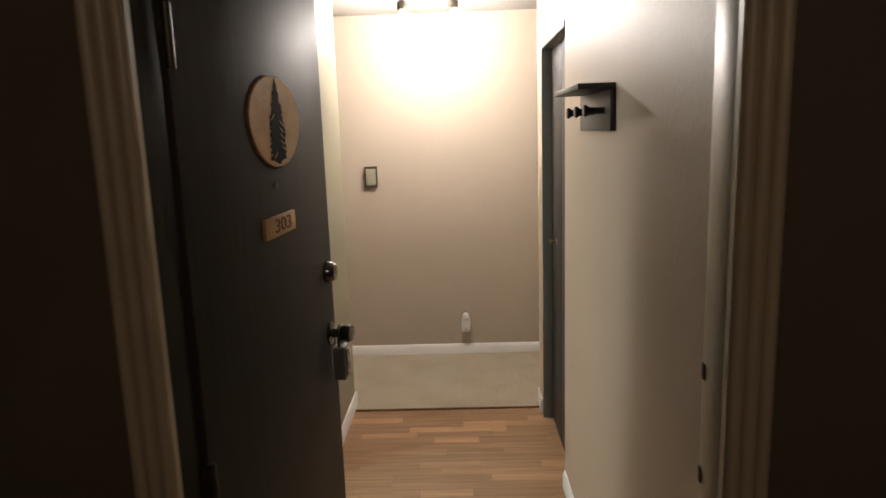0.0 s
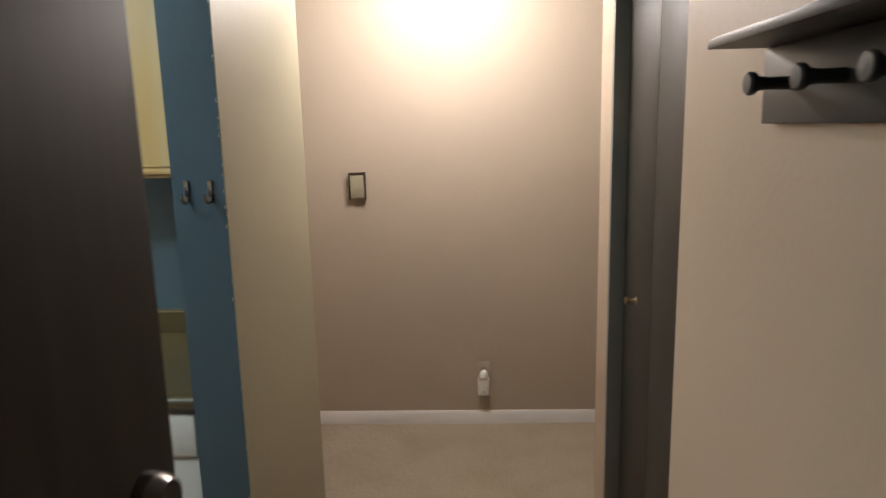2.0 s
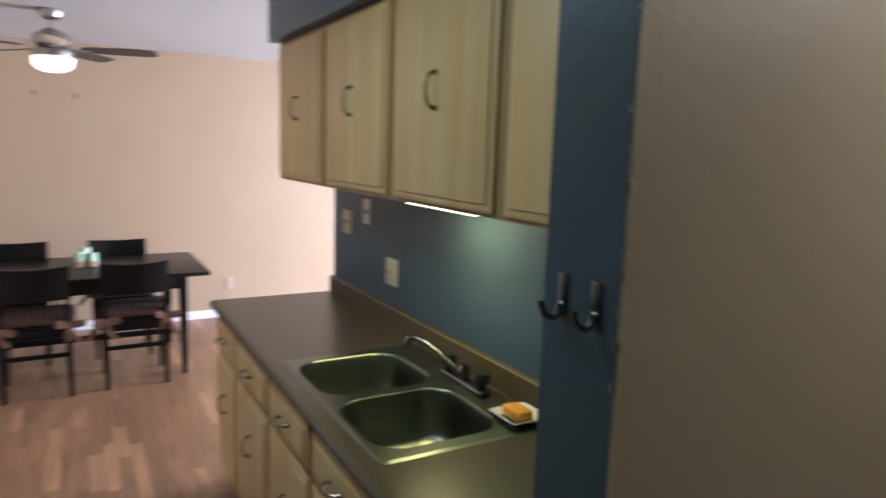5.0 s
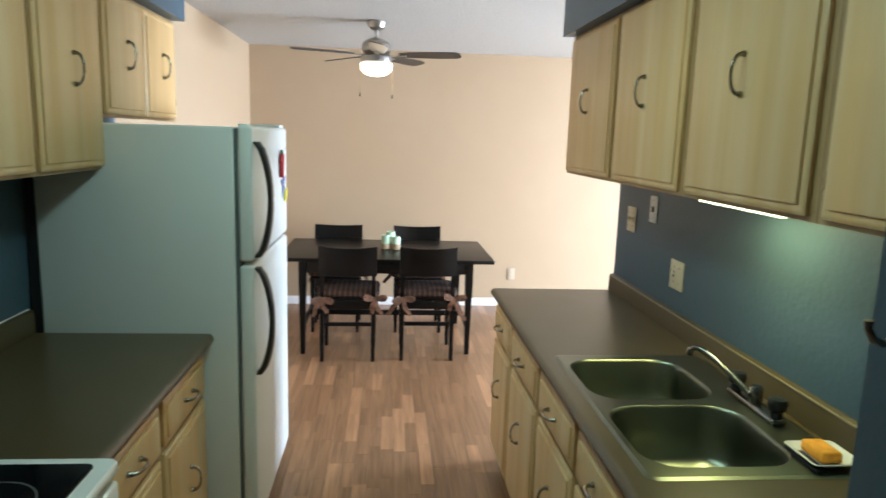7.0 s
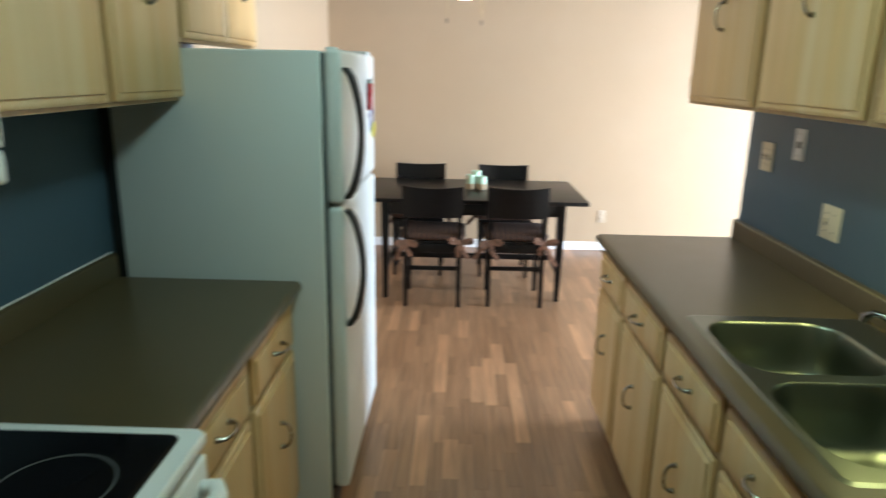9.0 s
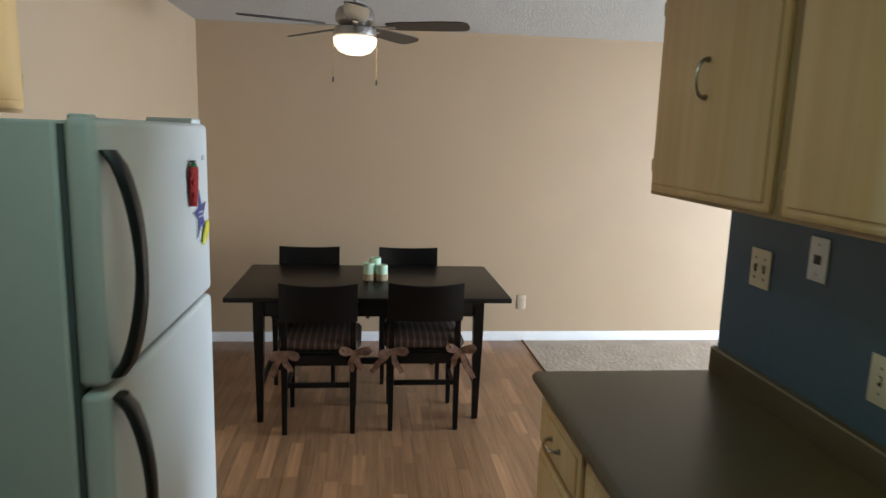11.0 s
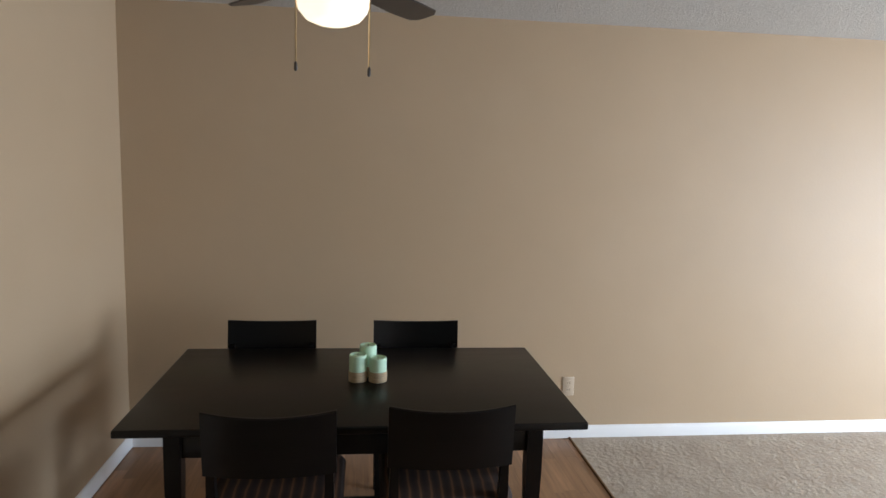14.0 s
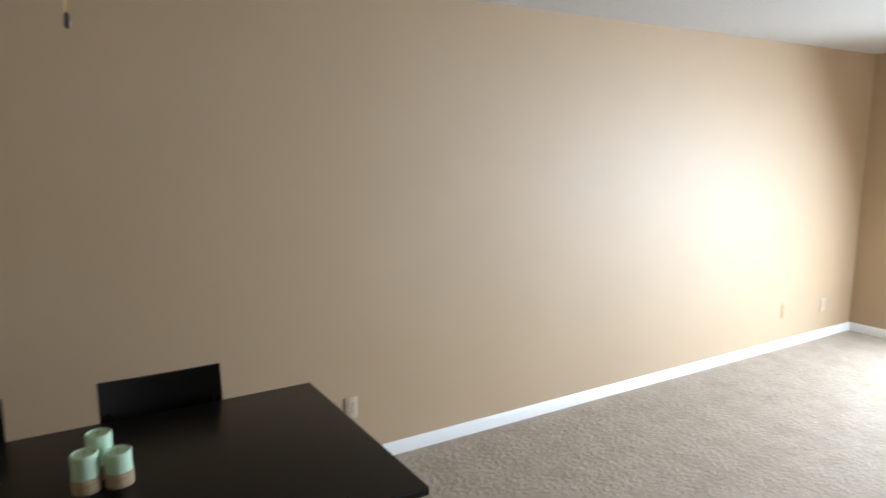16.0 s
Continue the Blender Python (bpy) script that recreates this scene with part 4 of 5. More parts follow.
outlet((-1.23, KITCHEN_Y, 1.139), "-y", "almond outlet plate by the sink", ALMOND, 0.075)
outlet((-1.815, SIDE_Y, 1.118), "+y", "almond outlet plate above the worktop", ALMOND, 0.075)

# range
cooker = thing("kitchen_range", (-1.185, 1.70, 0), "white electric range with a black glass cooktop", "range")
RX0, RX1 = -1.562, -0.806
part("body", boxed((RX0, 1.352, 0.06), (RX1, 2.000, 0.892), 0.004), WHITE, cooker)
bm = bmesh.new()
rings(bm, [[(x, y, z) for x, y in rounded(RX0 - 0.002 + s, 1.420 + s, RX1 + 0.002 - s, 2.040 - s, 0.022, 4)] for s, z in ((0.004, 0.893), (0.0, 0.900), (0.0, 0.914), (0.004, 0.920), (0.028, 0.919))])
part("cooktop_frame", bm, WHITE, cooker)
bm = bmesh.new()
rings(bm, [[(x, y, z) for x, y in rounded(RX0 + 0.026 + s, 1.494 + s, RX1 - 0.026 - s, 2.000 - s, 0.02, 4)] for s, z in ((0.0, 0.9192), (0.001, 0.9215), (0.004, 0.922))])
glass_top = part("glass_top", bm, GLASSTOP, cooker, "black ceramic glass")
for cx, cy, r in ((-1.362, 1.855, 0.098), (-1.385, 1.625, 0.074), (-0.995, 1.850, 0.074), (-0.995, 1.620, 0.092)):
    bm = bmesh.new()
    rings(bm, [[(cx + q * math.cos(2 * math.pi * k / 40), cy + q * math.sin(2 * math.pi * k / 40), z) for k in range(40)] for q, z in ((r, 0.9221), (r, 0.9225), (r - 0.004, 0.9225), (r - 0.004, 0.9221))], caps=False)
    part("burner_ring", bm, RING, glass_top)
guard = [(1.352, 0.893), (1.500, 0.893), (1.500, 0.921), (1.474, 0.926), (1.454, 0.940), (1.446, 0.962), (1.446, 0.984), (1.476, 0.996), (1.486, 1.010), (1.468, 1.12), (1.458, 1.182), (1.442, 1.203), (1.415, 1.209), (1.352, 1.205)]
bm = prism(bmesh.new(), guard, "X", RX0 + 0.004, RX1 - 0.004)
bmesh.ops.bevel(bm, geom=[e for e in bm.edges if abs(e.verts[0].co.x - e.verts[1].co.x) < 1e-6], offset=0.008, segments=3, affect="EDGES")
panel_ob = part("backguard", bm, WHITE, cooker)
for x, z in ((-1.514, 1.098), (-1.431, 1.098), (-0.945, 1.098), (-0.862, 1.098)):
    part("knob", lathe(bmesh.new(), [(0.024, 0.0), (0.025, 0.006), (0.021, 0.010), (0.019, 0.024), (0.014, 0.028), (0.0, 0.028)], (x, 1.472, z), "Y", 22), KNOBMAT, panel_ob, "control knob with warm light put into its colour")
    part("knob_grip", boxed((x - 0.005, 1.496, z - 0.020), (x + 0.005, 1.508, z + 0.020), 0.003), KNOBMAT, panel_ob)
part("clock", boxed((-1.30, 1.464, 1.055), (-1.07, 1.4735, 1.11), 0.002), LCD, panel_ob)
oven = part("oven_door", boxed((RX0 + 0.004, 2.001, 0.235), (RX1 - 0.004, 2.036, 0.872), 0.01, 3), WHITE, cooker)
part("oven_window", boxed((RX0 + 0.13, 2.0365, 0.40), (RX1 - 0.13, 2.039, 0.66), 0.001), GLASSTOP, oven)
part("oven_handle", tube(bmesh.new(), [(RX0 + 0.04, 2.037, 0.815), (RX0 + 0.045, 2.066, 0.822), (RX0 + 0.075, 2.082, 0.826), (RX1 - 0.075, 2.082, 0.826), (RX1 - 0.045, 2.066, 0.822), (RX1 - 0.04, 2.037, 0.815)], 0.017, 12), WHITE, oven)
part("drawer", boxed((RX0 + 0.004, 2.001, 0.065), (RX1 - 0.004, 2.030, 0.225), 0.008, 3), WHITE, cooker)

# microwave over the range
micro = thing("microwave", (-1.20, 1.53, 1.40), "white over-range microwave oven", "microwave")
MX0, MX1, MY = -1.586, -0.822, 1.706
part("case", boxed((MX0, SIDE_Y + 0.001, 1.392), (MX1, 1.668, 1.832), 0.004), WHITE, micro)
part("vent_grille", boxed((MX0, 1.669, 1.748), (MX1, MY - 0.004, 1.832), 0.008, 3), WHITE, micro)
part("lower_trim", boxed((MX0, 1.669, 1.388), (MX1, MY, 1.452), 0.010, 3), WHITE, micro)
mdoor = part("door", boxed((MX0 + 0.172, 1.669, 1.454), (MX1, MY, 1.746), 0.006, 3), WHITE, micro)
part("door_window", boxed((MX0 + 0.262, MY - 0.001, 1.492), (MX1 - 0.04, MY + 0.002, 1.712), 0.004), MWGLASS, mdoor, "glossy mesh window with a bright reflection in its colour")
part("window_border", boxed((MX0 + 0.240, MY - 0.001, 1.474), (MX1 - 0.02, MY + 0.0008, 1.730), 0.002), HANDLEMID, mdoor, "grey window border")
bm = bmesh.new()
hx = MX0 + 0.205
tube(bm, [(hx, MY, 1.732), (hx, MY + 0.030, 1.722), (hx, MY + 0.040, 1.690), (hx, MY + 0.042, 1.60), (hx, MY + 0.040, 1.510), (hx, MY + 0.030, 1.478), (hx, MY, 1.468)], 0.017, 12)
part("handle", bm, HANDLEMID, mdoor, "grey bow handle")
part("handle_recess", boxed((hx - 0.006, MY, 1.505), (hx + 0.046, MY + 0.012, 1.695), 0.005, 2), WHITE, mdoor, "white finger recess")
part("handle_end", boxed((hx - 0.023, MY, 1.690), (hx + 0.023, MY + 0.036, 1.738), 0.012, 3), HANDLEMID, mdoor, "grey handle end")
part("handle_end", boxed((hx - 0.023, MY, 1.462), (hx + 0.023, MY + 0.036, 1.510), 0.012, 3), HANDLEMID, mdoor, "grey handle end")
pad = part("control_panel", boxed((MX0, 1.669, 1.454), (MX0 + 0.168, MY, 1.746), 0.006, 3), WHITE, micro)
part("edge_line", boxed((MX0 + 0.012, MY, 1.466), (MX0 + 0.015, MY + 0.001, 1.742)), HANDLEGREY, pad)
part("display", boxed((MX0 + 0.035, MY, 1.690), (MX0 + 0.125, MY + 0.002, 1.728), 0.001), LCD, pad, "dark display")
for r in range(8):
    for c in range(3):
        x, z = MX0 + 0.045 + 0.034 * c, 1.672 - 0.025 * r
        if r in (4, 6) and c == 0:
            part("dial", lathe(bmesh.new(), [(0.010, 0), (0.010, 0.0015), (0.0, 0.002)], (x, MY, z - 0.006), "Y", 16), WHITEDIM, pad)
        elif not (r in (4, 5, 6, 7) and c == 0):
            part("button", boxed((x - 0.010, MY, z - 0.003), (x + 0.010, MY + 0.0012, z + 0.003), 0.001), WHITEDIM, pad)

# refrigerator
fridge = thing("refrigerator", (-2.99, 1.75, 0), "white two-door refrigerator with black handles", "refrigerator")
FX0, FX1, FZ, FS = -3.375, -2.562, 1.664, 1.164
part("cabinet", boxed((FX0, 1.386, 0.03), (FX1, 2.072, FZ - 0.006), 0.008, 3), FRIDGE, fridge)
# black slab stands in for the shade between cabinet and wall
part("back_panel", boxed((FX0 + 0.02, 1.352, 0.05), (FX1 - 0.004, 1.385, FZ - 0.04)), BLACKPLASTIC, fridge, "black panel standing for the shade behind the refrigerator")
part("grille", boxed((FX0 + 0.01, 2.005, 0.0), (FX1 - 0.01, 2.085, 0.085), 0.004), BLACKPLASTIC, fridge)
part("gasket", boxed((FX0 + 0.008, 2.073, 0.10), (FX1 - 0.008, 2.0835, FZ - 0.012)), GASKET, fridge)
for z0, z1, h0, h1 in ((FS + 0.006, FZ, FS + 0.022, 1.608), (0.095, FS - 0.006, 0.735, FS - 0.018)):
    leaf = part("freezer_door" if z0 > 1 else "door", boxed((FX0, 2.084, z0), (FX1, 2.138, z1), 0.016, 4), FRIDGE, fridge)
    hx = FX1 - 0.034
    bm = bmesh.new()
    pts = []
    for k in range(17):
        s = k / 16
        pts.append((hx, 2.146 + 0.050 * math.sin(math.pi * s) ** 0.6, h0 + (h1 - h0) * s))
    loops = []
    for k, p in enumerate(pts):
        w = 0.016 + 0.007 * abs(k - 8) / 8
        d = 0.011 + 0.004 * abs(k - 8) / 8
        loops.append([(p[0] + w * math.cos(2 * math.pi * i / 10), p[1] + d * math.sin(2 * math.pi * i / 10), p[2]) for i in range(10)])
    rings(bm, loops)
    part("handle", bm, BLACKPLASTIC, leaf, "curved black plastic handle")
part("hinge_cap", boxed((FX0 + 0.02, 2.00, FZ - 0.005), (FX0 + 0.11, 2.125, FZ + 0.014), 0.006, 3), FRIDGE, fridge)
part("hinge_cap", boxed((FX1 - 0.07, 2.085, FZ - 0.005), (FX1 - 0.02, 2.12, FZ + 0.006), 0.006, 3), FRIDGE, fridge)
part("badge", boxed((-3.328, 2.1382, 1.562), (-3.296, 2.140, 1.576), 0.001), WHITEDIM, fridge, "small grey badge")

FY = 2.1382
chili = thing("chili_magnet", (-3.185, FY, 1.50), "red fuzzy chili pepper magnet with a green cap", "fridge magnet")
bm = bmesh.new()
loops = []
for k in range(17):
    s = k / 16
    r = 0.031 * (math.sin(math.pi * min(0.20 + 0.80 * s, 0.999)) ** 0.55) * (1 - 0.35 * s) + 0.002
    cx, cz = -3.168 + 0.016 * s * s, 1.550 - 0.104 * s
    loops.append([(cx + r * rng.uniform(0.78, 1.22) * math.cos(2 * math.pi * i / 18), FY + 0.011 + 0.010 * math.sin(2 * math.pi * i / 18), cz) for i in range(18)])
part("pepper", rings(bm, loops), RED, chili)
part("cap", lathe(bmesh.new(), [(0.021, -0.010), (0.023, -0.002), (0.018, 0.007), (0.009, 0.012), (0.0, 0.013)], (-3.167, FY + 0.011, 1.550), "Z", 16, 0.33), GREEN, chili)
part("stem", boxed((-3.178, FY + 0.004, 1.561), (-3.154, FY + 0.016, 1.567), 0.002), BLACKPLASTIC, chili)
star = thing("star_magnet", (-3.252, FY, 1.415), "navy blue five-pointed star magnet with white edge", "fridge magnet")


def star_outline(cx, cz, r, lean):
    return [(cx + (r if k % 2 == 0 else r * 0.42) * math.sin(math.pi * k / 5 + lean), cz + (r if k % 2 == 0 else r * 0.42) * math.cos(math.pi * k / 5 + lean)) for k in range(10)]


part("rim", prism(bmesh.new(), star_outline(-3.252, 1.413, 0.075, 0.14), "Y", FY, FY + 0.003), WHITE, star, smooth=False)
part("face", prism(bmesh.new(), star_outline(-3.252, 1.413, 0.069, 0.14), "Y", FY + 0.0032, FY + 0.0046), STARBLUE, star, smooth=False)
for k in range(2):
    part("print_bar", boxed((-3.276, FY + 0.0047, 1.405 + 0.012 * k), (-3.230, FY + 0.0052, 1.410 + 0.012 * k)), WHITEDIM, star)
lemon = thing("lemon_magnet", (-3.296, FY, 1.355), "yellow ceramic lemon magnet beside the star", "fridge magnet")
bm = bmesh.new()
loops = []
for k in range(13):
    s = -1 + 2 * k / 12
    r = 0.020 * max(1 - s * s, 0.0) ** 0.5 + 0.001
    loops.append([(-3.296 + 0.024 * s + r * math.cos(2 * math.pi * i / 12), FY + 0.007 + 0.3 * r * math.sin(2 * math.pi * i / 12), 1.356 - 0.034 * s) for i in range(12)])
part("fruit", rings(bm, loops), YELLOW, lemon)

# ---- dining corner ----
table = thing("dining_table", (-5.433, 2.63, 0), "black-brown stained wooden dining table", "table")
TX0, TX1, TY0, TY1, TZ = -5.908, -4.957, 1.822, 3.436, 0.742
part("tabletop", boxed((TX0, TY0, TZ - 0.028), (TX1, TY1, TZ), 0.005, 3), BLACKWOOD, table)
for x in (TX0 + 0.045, TX1 - 0.045):
    part("apron", boxed((x - 0.011, TY0 + 0.21, TZ - 0.115), (x + 0.011, TY1 - 0.21, TZ - 0.029), 0.002), BLACKWOOD, table)
for y in (TY0 + 0.185, TY1 - 0.185):
    part("apron", boxed((TX0 + 0.10, y - 0.011, TZ - 0.115), (TX1 - 0.10, y + 0.011, TZ - 0.029), 0.002), BLACKWOOD, table)
for x in (TX0 + 0.05, TX1 - 0.05):
    for y in (TY0 + 0.185, TY1 - 0.185):
        bm = bmesh.new()
        loops = []
        for z, w in ((0.0, 0.017), (0.25, 0.021), (0.55, 0.028), (TZ - 0.0285, 0.029)):
            loops.append([(x + sx * w, y + sy * w, z) for sx, sy in ((-1, -1), (1, -1), (1, 1), (-1, 1))])
        rings(bm, loops)
        bmesh.ops.bevel(bm, geom=[e for e in bm.edges if abs(e.verts[0].co.z - e.verts[1].co.z) > 0.1], offset=0.004, segments=2, affect="EDGES")
        part("leg", bm, BLACKWOOD, table)
for y in (TY0 + 0.185, TY1 - 0.185):
    part("end_stretcher", boxed((TX0 + 0.068, y - 0.012, 0.190), (TX1 - 0.068, y + 0.012, 0.232), 0.003), BLACKWOOD, table)
part("long_stretcher", boxed((-5.445, TY0 + 0.198, 0.190), (-5.421, TY1 - 0.198, 0.232), 0.003), BLACKWOOD, table)


def chair_at(x, y, turn):
    """A low-backed dining chair; its back is at its own x = 0 and the seat reaches towards -x."""
    ob = thing("dining_chair", (x, y, 0), "black-brown wooden dining chair with a curved solid back", "chair", "chairs round the table", turn=turn)
    loops = []
    for k in range(13):
        v = -0.208 + 0.416 * k / 12
        b = 0.030 * (1 - (v / 0.208) ** 2)
        top = 0.850 + 0.012 * (v / 0.208) ** 2
        loops.append([(b + 0.005, v, 0.645), (b + 0.023, v, 0.645), (b + 0.046, v, top - 0.004), (b + 0.042, v, top), (b + 0.034, v, top), (b + 0.030, v, top - 0.004)])
    part("backrest", rings(bmesh.new(), loops), BLACKWOOD, ob, local=True)
    for v in (-0.185, 0.185):
        loops = []
        for z, cx, w in ((0.0, 0.012, 0.014), (0.20, 0.0, 0.016), (0.43, -0.006, 0.018), (0.56, 0.002, 0.016), (0.75, 0.016, 0.012)):
            loops.append([(cx + sx * w, v + sy * w * 0.95, z) for sx, sy in ((-1, -1), (1, -1), (1, 1), (-1, 1))])
        part("back_leg", rings(bmesh.new(), loops), BLACKWOOD, ob, local=True)
        loops = []
        for z, w in ((0.0, 0.012), (0.42, 0.018), (0.454, 0.018)):
            loops.append([(-0.365 + sx * w, v + sy * w, z) for sx, sy in ((-1, -1), (1, -1), (1, 1), (-1, 1))])
        part("front_leg", rings(bmesh.new(), loops), BLACKWOOD, ob, local=True)
        part("side_stretcher", boxed((-0.350, v - 0.008, 0.215), (-0.010, v + 0.008, 0.245), 0.003), BLACKWOOD, ob, local=True)
        part("side_rail", boxed((-0.350, v - 0.010, 0.400), (-0.018, v + 0.010, 0.454), 0.003), BLACKWOOD, ob, local=True)
    part("back_stretcher", boxed((-0.010, -0.168, 0.262), (0.006, 0.168, 0.292), 0.003), BLACKWOOD, ob, local=True)
    part("rear_rail", boxed((-0.014, -0.168, 0.390), (0.006, 0.168, 0.454), 0.003), BLACKWOOD, ob, local=True)
    part("front_rail", boxed((-0.375, -0.165, 0.400), (-0.357, 0.165, 0.454), 0.003), BLACKWOOD, ob, local=True)
    part("seat", boxed((-0.395, -0.205, 0.455), (0.0, 0.205, 0.471), 0.005, 3), BLACKWOOD, ob, local=True)
    return ob


def ribbon(bm, pts, w):
    """A limp band along points, w wide."""
    pts = [Vector(p) for p in pts]
    n = len(pts)
    top, low = [], []
    for i, p in enumerate(pts):
        d = (pts[min(i + 1, n - 1)] - pts[max(i - 1, 0)]).normalized()
        side = d.cross(Vector((1, 0, 0.15))).normalized()
        width = w * (0.35 + 0.65 * math.sin(math.pi * min(i / (n - 1) + 0.12, 1.0) * 0.75))
        top.append((p + side * width / 2 + Vector((0.0012, 0, 0)), p + side * width / 2 - Vector((0.0012, 0, 0))))
        low.append((p - side * width / 2 + Vector((0.0012, 0, 0)), p - side * width / 2 - Vector((0.0012, 0, 0))))
    return rings(bm, [[a[0], a[1], b[1], b[0]] for a, b in zip(top, low)])


def cushion_at(x, y, turn, seed):
    r = random.Random(seed)
    ob = thing("seat_cushion", (x, y, 0.4715), "brown striped seat cushion tied on with ribbon bows", "cushion", "cushions on the chairs", turn=turn)
    loops = []
    for s, z in ((0.035, 0.0005), (0.012, 0.006), (0.0, 0.020), (0.0, 0.036), (0.010, 0.052), (0.035, 0.062), (0.085, 0.068), (0.14, 0.069)):
        loops.append([(u, v, z + (0.004 * math.sin(26 * v + seed) if z > 0.01 else 0.0)) for u, v in rounded(-0.395 + s, -0.228 + s, 0.010 - s, 0.228 - s, max(0.05 - s * 0.3, 0.015), 5)])
    part("pad", rings(bmesh.new(), loops), STRIPED, ob, "dark brown striped cloth", local=True)
    for v in (-0.19, 0.19):
        bm = bmesh.new()
        s = -1 if v < 0 else 1
        knot = 0.006
        lathe(bm, [(0.0, -0.010), (0.008, -0.005), (0.009, 0.004), (0.0, 0.009)], (0.032, v, knot), "Y", 10)
        for a, length in ((s * 12 + r.uniform(-15, 10), 0.088), (180 - s * 24 + r.uniform(-12, 12), 0.070)):
            ca, sa = math.cos(radians(a)), math.sin(radians(a))
            loop = [(0.034 + 0.014 * math.sin(math.pi * k / 8), v + ca * length * math.sin(math.pi * k / 8), knot + sa * length * 0.6 * math.sin(math.pi * k / 8) + 0.013 * math.sin(2 * math.pi * k / 8)) for k in range(9)]
            ribbon(bm, loop, 0.030)
        for lean, length in ((s * 0.05 + r.uniform(-0.02, 0.02), 0.17 + r.uniform(-0.05, 0.03)), (-s * 0.025 + r.uniform(-0.02, 0.02), 0.11 + r.uniform(-0.03, 0.04))):
            ribbon(bm, [(0.036 + 0.006 * math.sin(5 * q), v + lean * q * 1.6 + 0.006 * math.sin(9 * q), knot - length * q) for q in (k / 7 for k in range(8))], 0.034)
        part("bow", bm, RIBBON, ob, "tan ribbon bow", local=True)
    return ob


for x, y, turn, seed in ((-4.845, 2.350, 0, 1), (-4.872, 2.930, 0, 2), (-5.935, 2.203, 180, 3), (-5.935, 2.895, 180, 4)):
    chair_at(x, y, turn)
    cushion_at(x, y, turn, seed)

for x, y, h in ((-5.432, 2.617, 0.112), (-5.505, 2.658, 0.132), (-5.426, 2.699, 0.101)):
    candle = thing("pillar_candle", (x, y, TZ), "mint green pillar candle wrapped in jute at the base", "candle", "candles on the table")
    r = 0.0365
    part("wax", lathe(bmesh.new(), [(r - 0.002, 0.0005), (r - 0.001, 0.005), (r - 0.001, h - 0.004), (r - 0.004, h), (r - 0.007, h - 0.001), (r - 0.009, h - 0.007), (0.0, h - 0.008)], (x, y, TZ)), WAX, candle)
    part("jute_wrap", lathe(bmesh.new(), [(r - 0.001, 0.001), (r + 0.001, 0.002), (r + 0.0015, 0.022), (r + 0.001, 0.043), (r - 0.001, 0.044)], (x, y, TZ)), JUTE, candle, "coarse jute band")
    part("wick", tube(bmesh.new(), [(x, y, TZ + h - 0.009), (x + 0.001, y, TZ + h + 0.004)], 0.001, 6), BLACKPLASTIC, candle)

# ceiling fan
FANX, FANY = -4.960, 2.530
fan = thing("ceiling_fan", (FANX, FANY, H), "brushed nickel ceiling fan with dark blades and lit bowl", "ceiling fan")
part("canopy", lathe(bmesh.new(), [(0.066, -0.0005), (0.068, -0.012), (0.058, -0.045), (0.034, -0.062), (0.018, -0.066)], (FANX, FANY, H)), NICKEL, fan)
part("rod", tube(bmesh.new(), [(FANX, FANY, H - 0.064), (FANX, FANY, 2.30)], 0.012, 14), NICKEL, fan)
part("motor", lathe(bmesh.new(), [(0.025, 2.318), (0.055, 2.308), (0.092, 2.285), (0.104, 2.255), (0.102, 2.225), (0.082, 2.205), (0.060, 2.196)], (FANX, FANY, 0), n=36), NICKEL, fan)
part("switch_housing", lathe(bmesh.new(), [(0.058, 2.197), (0.108, 2.190), (0.112, 2.176), (0.112, 2.150), (0.106, 2.144)], (FANX, FANY, 0), n=36), NICKEL, fan)
bowl = part("glass_bowl", lathe(bmesh.new(), [(0.104, 2.1435), (0.114, 2.140), (0.115, 2.128), (0.106, 2.098), (0.084, 2.072), (0.048, 2.058), (0.0, 2.054)], (FANX, FANY, 0), n=36), GLOWWARM, fan, "frosted glass bowl, lit")
bowl.visible_shadow = False
for k in range(5):
    a = radians(2 + 72 * k)
    m = pose(FANX, FANY, 2.196, 0, 0, math.degrees(a)) @ pose(0, 0, 0, -12, 0, 0)
    arm = bmesh.new()
    box(arm, (0.075, -0.014, -0.004), (0.215, 0.014, 0.002), 0.003)
    bmesh.ops.transform(arm, matrix=m, verts=arm.verts)
    bl = part("blade_arm", arm, NICKEL, fan)
    outline = [(0.17, -0.036), (0.24, -0.052), (0.45, -0.062), (0.57, -0.058), (0.598, -0.036), (0.604, 0.0), (0.598, 0.036), (0.57, 0.058), (0.45, 0.062), (0.24, 0.052), (0.17, 0.036)]
    blade = prism(bmesh.new(), outline, "Z", 0.0025, 0.0085)
    bmesh.ops.transform(blade, matrix=m, verts=blade.verts)
    part("blade", blade, BLADE, fan, "dark walnut blade")
for y, z in ((FANY - 0.112, 1.910), (FANY + 0.114, 1.902)):
    chain = part("pull_chain", tube(bmesh.new(), [(FANX + 0.02, y, 2.146), (FANX + 0.02, y, z + 0.03)], 0.003, 6), BRASS, fan)
    part("fob", lathe(bmesh.new(), [(0.0025, 0.030), (0.0055, 0.024), (0.0060, 0.006), (0.003, 0.0)], (FANX + 0.02, y, z), n=10), BLADE, chain)

outlet((FAR_X, 3.865, 0.326), "+x", "tan outlet low on the dining wall", PAINTEDPLATE)
outlet((FAR_X, 8.276, 0.300), "+x", "tan outlet low on the living room wall", PAINTEDPLATE)
outlet((FAR_X, 7.710, 0.325), "+x", "tan-painted blank plate low on the wall", TAN)

# ---- floor strips, laid along x ----
STRIP_W = 0.0655
SHAPES = {}


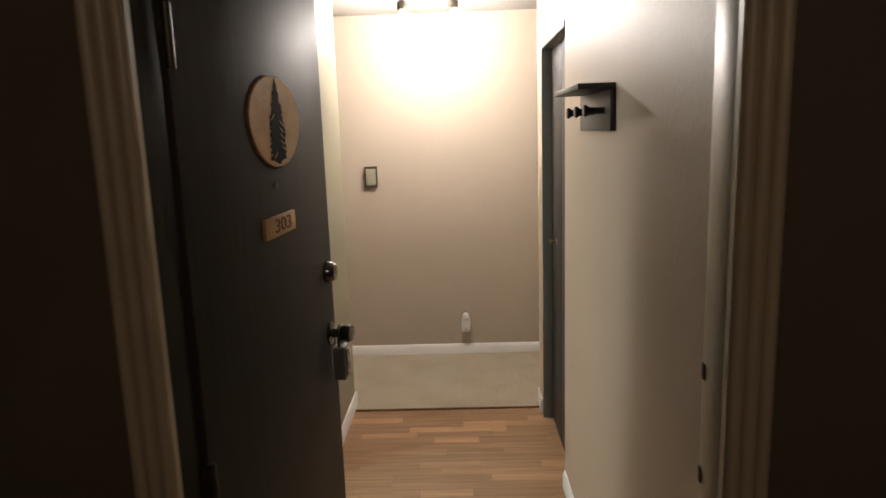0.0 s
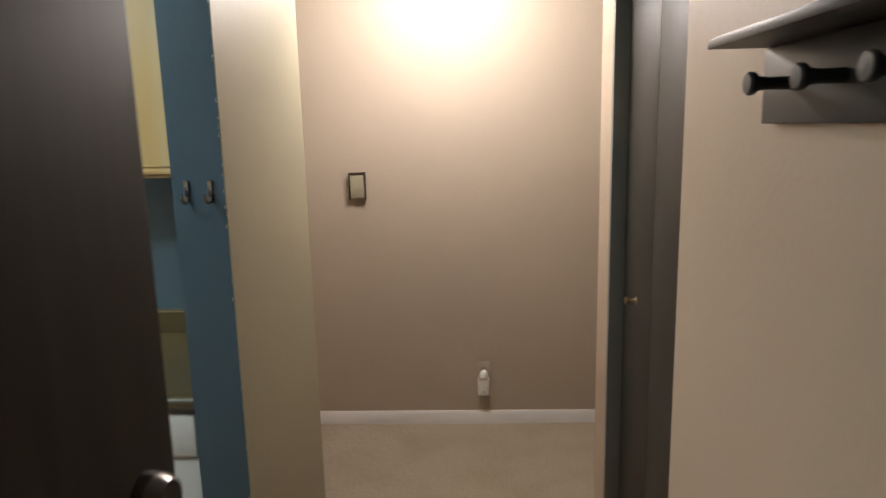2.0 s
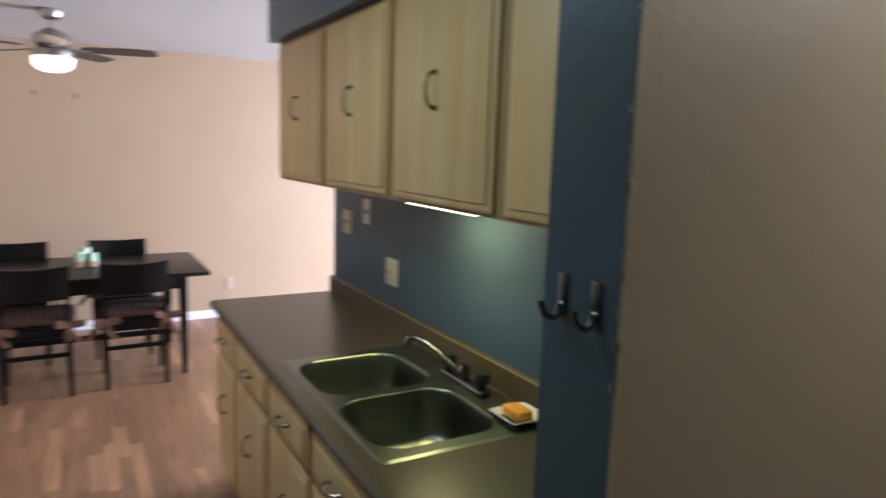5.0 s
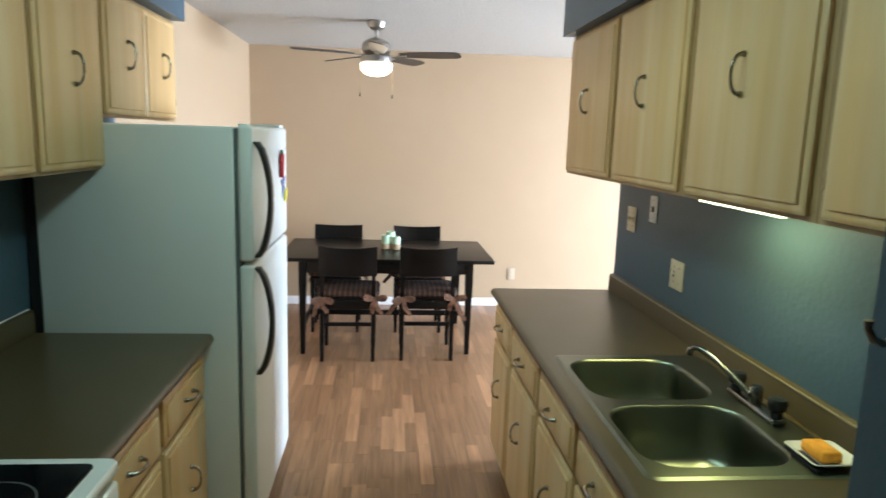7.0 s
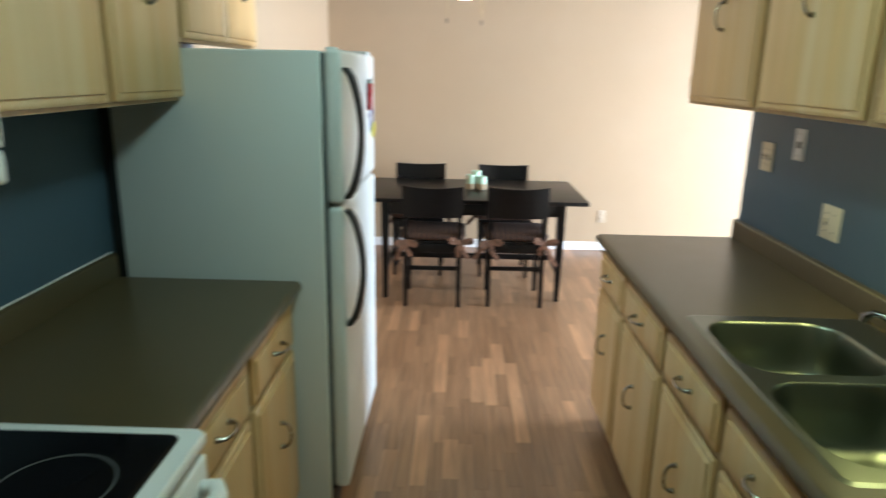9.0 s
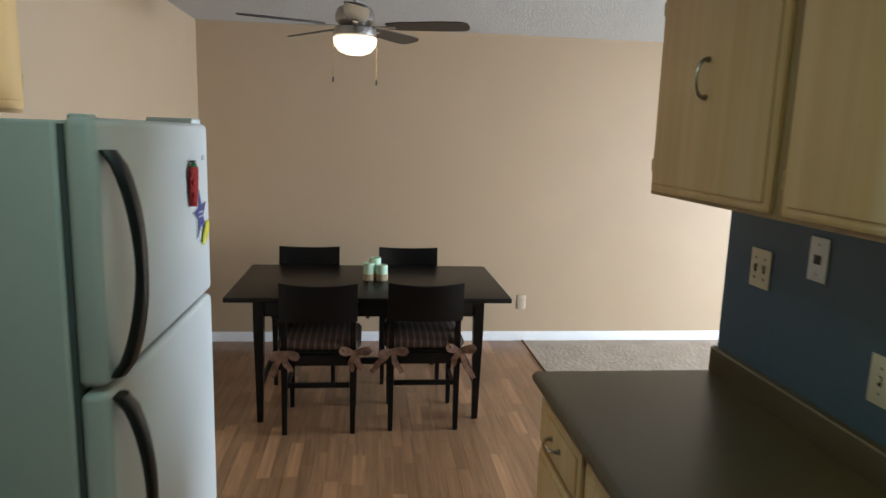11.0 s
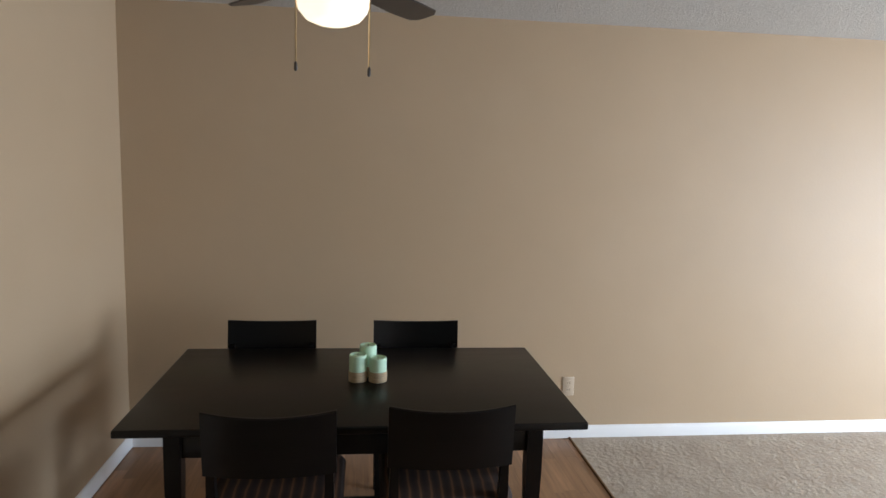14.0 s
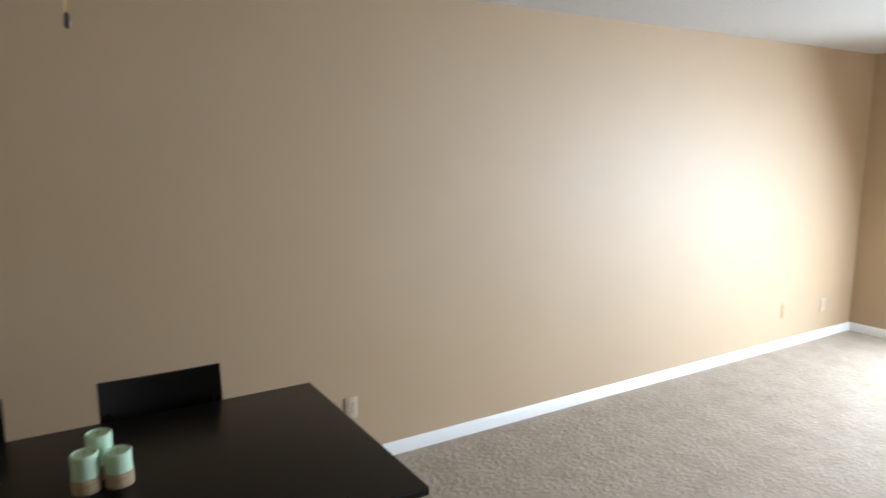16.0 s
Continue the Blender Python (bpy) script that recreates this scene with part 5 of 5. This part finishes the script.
def strip_mesh(length, width):
    key = (round(length, 3), round(width, 3))
    if key not in SHAPES:
        g = 0.0003
        a, b, w = -length / 2 + g, length / 2 - g, width / 2 - g
        bm = bmesh.new()
        rings(bm, [[(a, -w, -0.006), (b, -w, -0.006), (b, w, -0.006), (a, w, -0.006)], [(a, -w, -0.0004), (b, -w, -0.0004), (b, w, -0.0004), (a, w, -0.0004)],
                   [(a + 0.0004, -w + 0.0004, 0), (b - 0.0004, -w + 0.0004, 0), (b - 0.0004, w - 0.0004, 0), (a + 0.0004, w - 0.0004, 0)]])
        bmesh.ops.recalc_face_normals(bm, faces=bm.faces)
        me = bpy.data.meshes.new("floor_strip")
        bm.to_mesh(me)
        bm.free()
        me.materials.append(STRIP)
        SHAPES[key] = me
    return SHAPES[key]


floor_ob = bpy.data.objects["floor"]
lay = random.Random(11)
rest_verts, rest_faces, laid = [], [], 0
rows_n = int((SEAM_Y - 1.30) / STRIP_W) + 1
for row in range(rows_n):
    y = 1.30 + STRIP_W * (row + 0.5)
    w = STRIP_W
    if y + w / 2 > SEAM_Y - 0.006:
        w = max(SEAM_Y - 0.006 - (y - w / 2), 0.0)
        if w < 0.015:
            continue
        y = SEAM_Y - 0.006 - w / 2
    x, end = FAR_X + 0.001, 0.598
    x -= lay.uniform(0, 0.3)
    while x < end:
        length = lay.choice((0.24, 0.30, 0.36, 0.42, 0.48, 0.56))
        a, b = max(x, FAR_X + 0.001), min(x + length, end)
        x += length
        if b - a < 0.01:
            continue
        c = (a + b) / 2
        if y < 1.345 and c < -0.785:
            continue
        near = (-3.3 < c < -0.8 and 1.97 < y < 3.20) or (c > -0.64 and c < 0.46 and y > 1.95)
        if near and laid < 300:
            piece = new("floor_strip", strip_mesh(b - a, w))
            piece.parent = floor_ob
            piece.location = (c, y, 0)
            laid += 1
        else:
            g, n = 0.0003, len(rest_verts)
            y0, y1 = y - w / 2 + g, y + w / 2 - g
            rest_verts += [(a + g, y0, -0.006), (b - g, y0, -0.006), (b - g, y1, -0.006), (a + g, y1, -0.006), (a + g, y0, 0), (b - g, y0, 0), (b - g, y1, 0), (a + g, y1, 0)]
            rest_faces += [(n + 4, n + 5, n + 6, n + 7), (n, n + 1, n + 5, n + 4), (n + 1, n + 2, n + 6, n + 5), (n + 2, n + 3, n + 7, n + 6), (n + 3, n, n + 4, n + 7)]
me = bpy.data.meshes.new("floor_strips")
me.from_pydata(rest_verts, [], rest_faces)
me.materials.append(STRIPS)
rest = new("floor_strips", me)
rest.parent = floor_ob
tagged(rest, "oak-look laminate floor strips", kind="stuff")
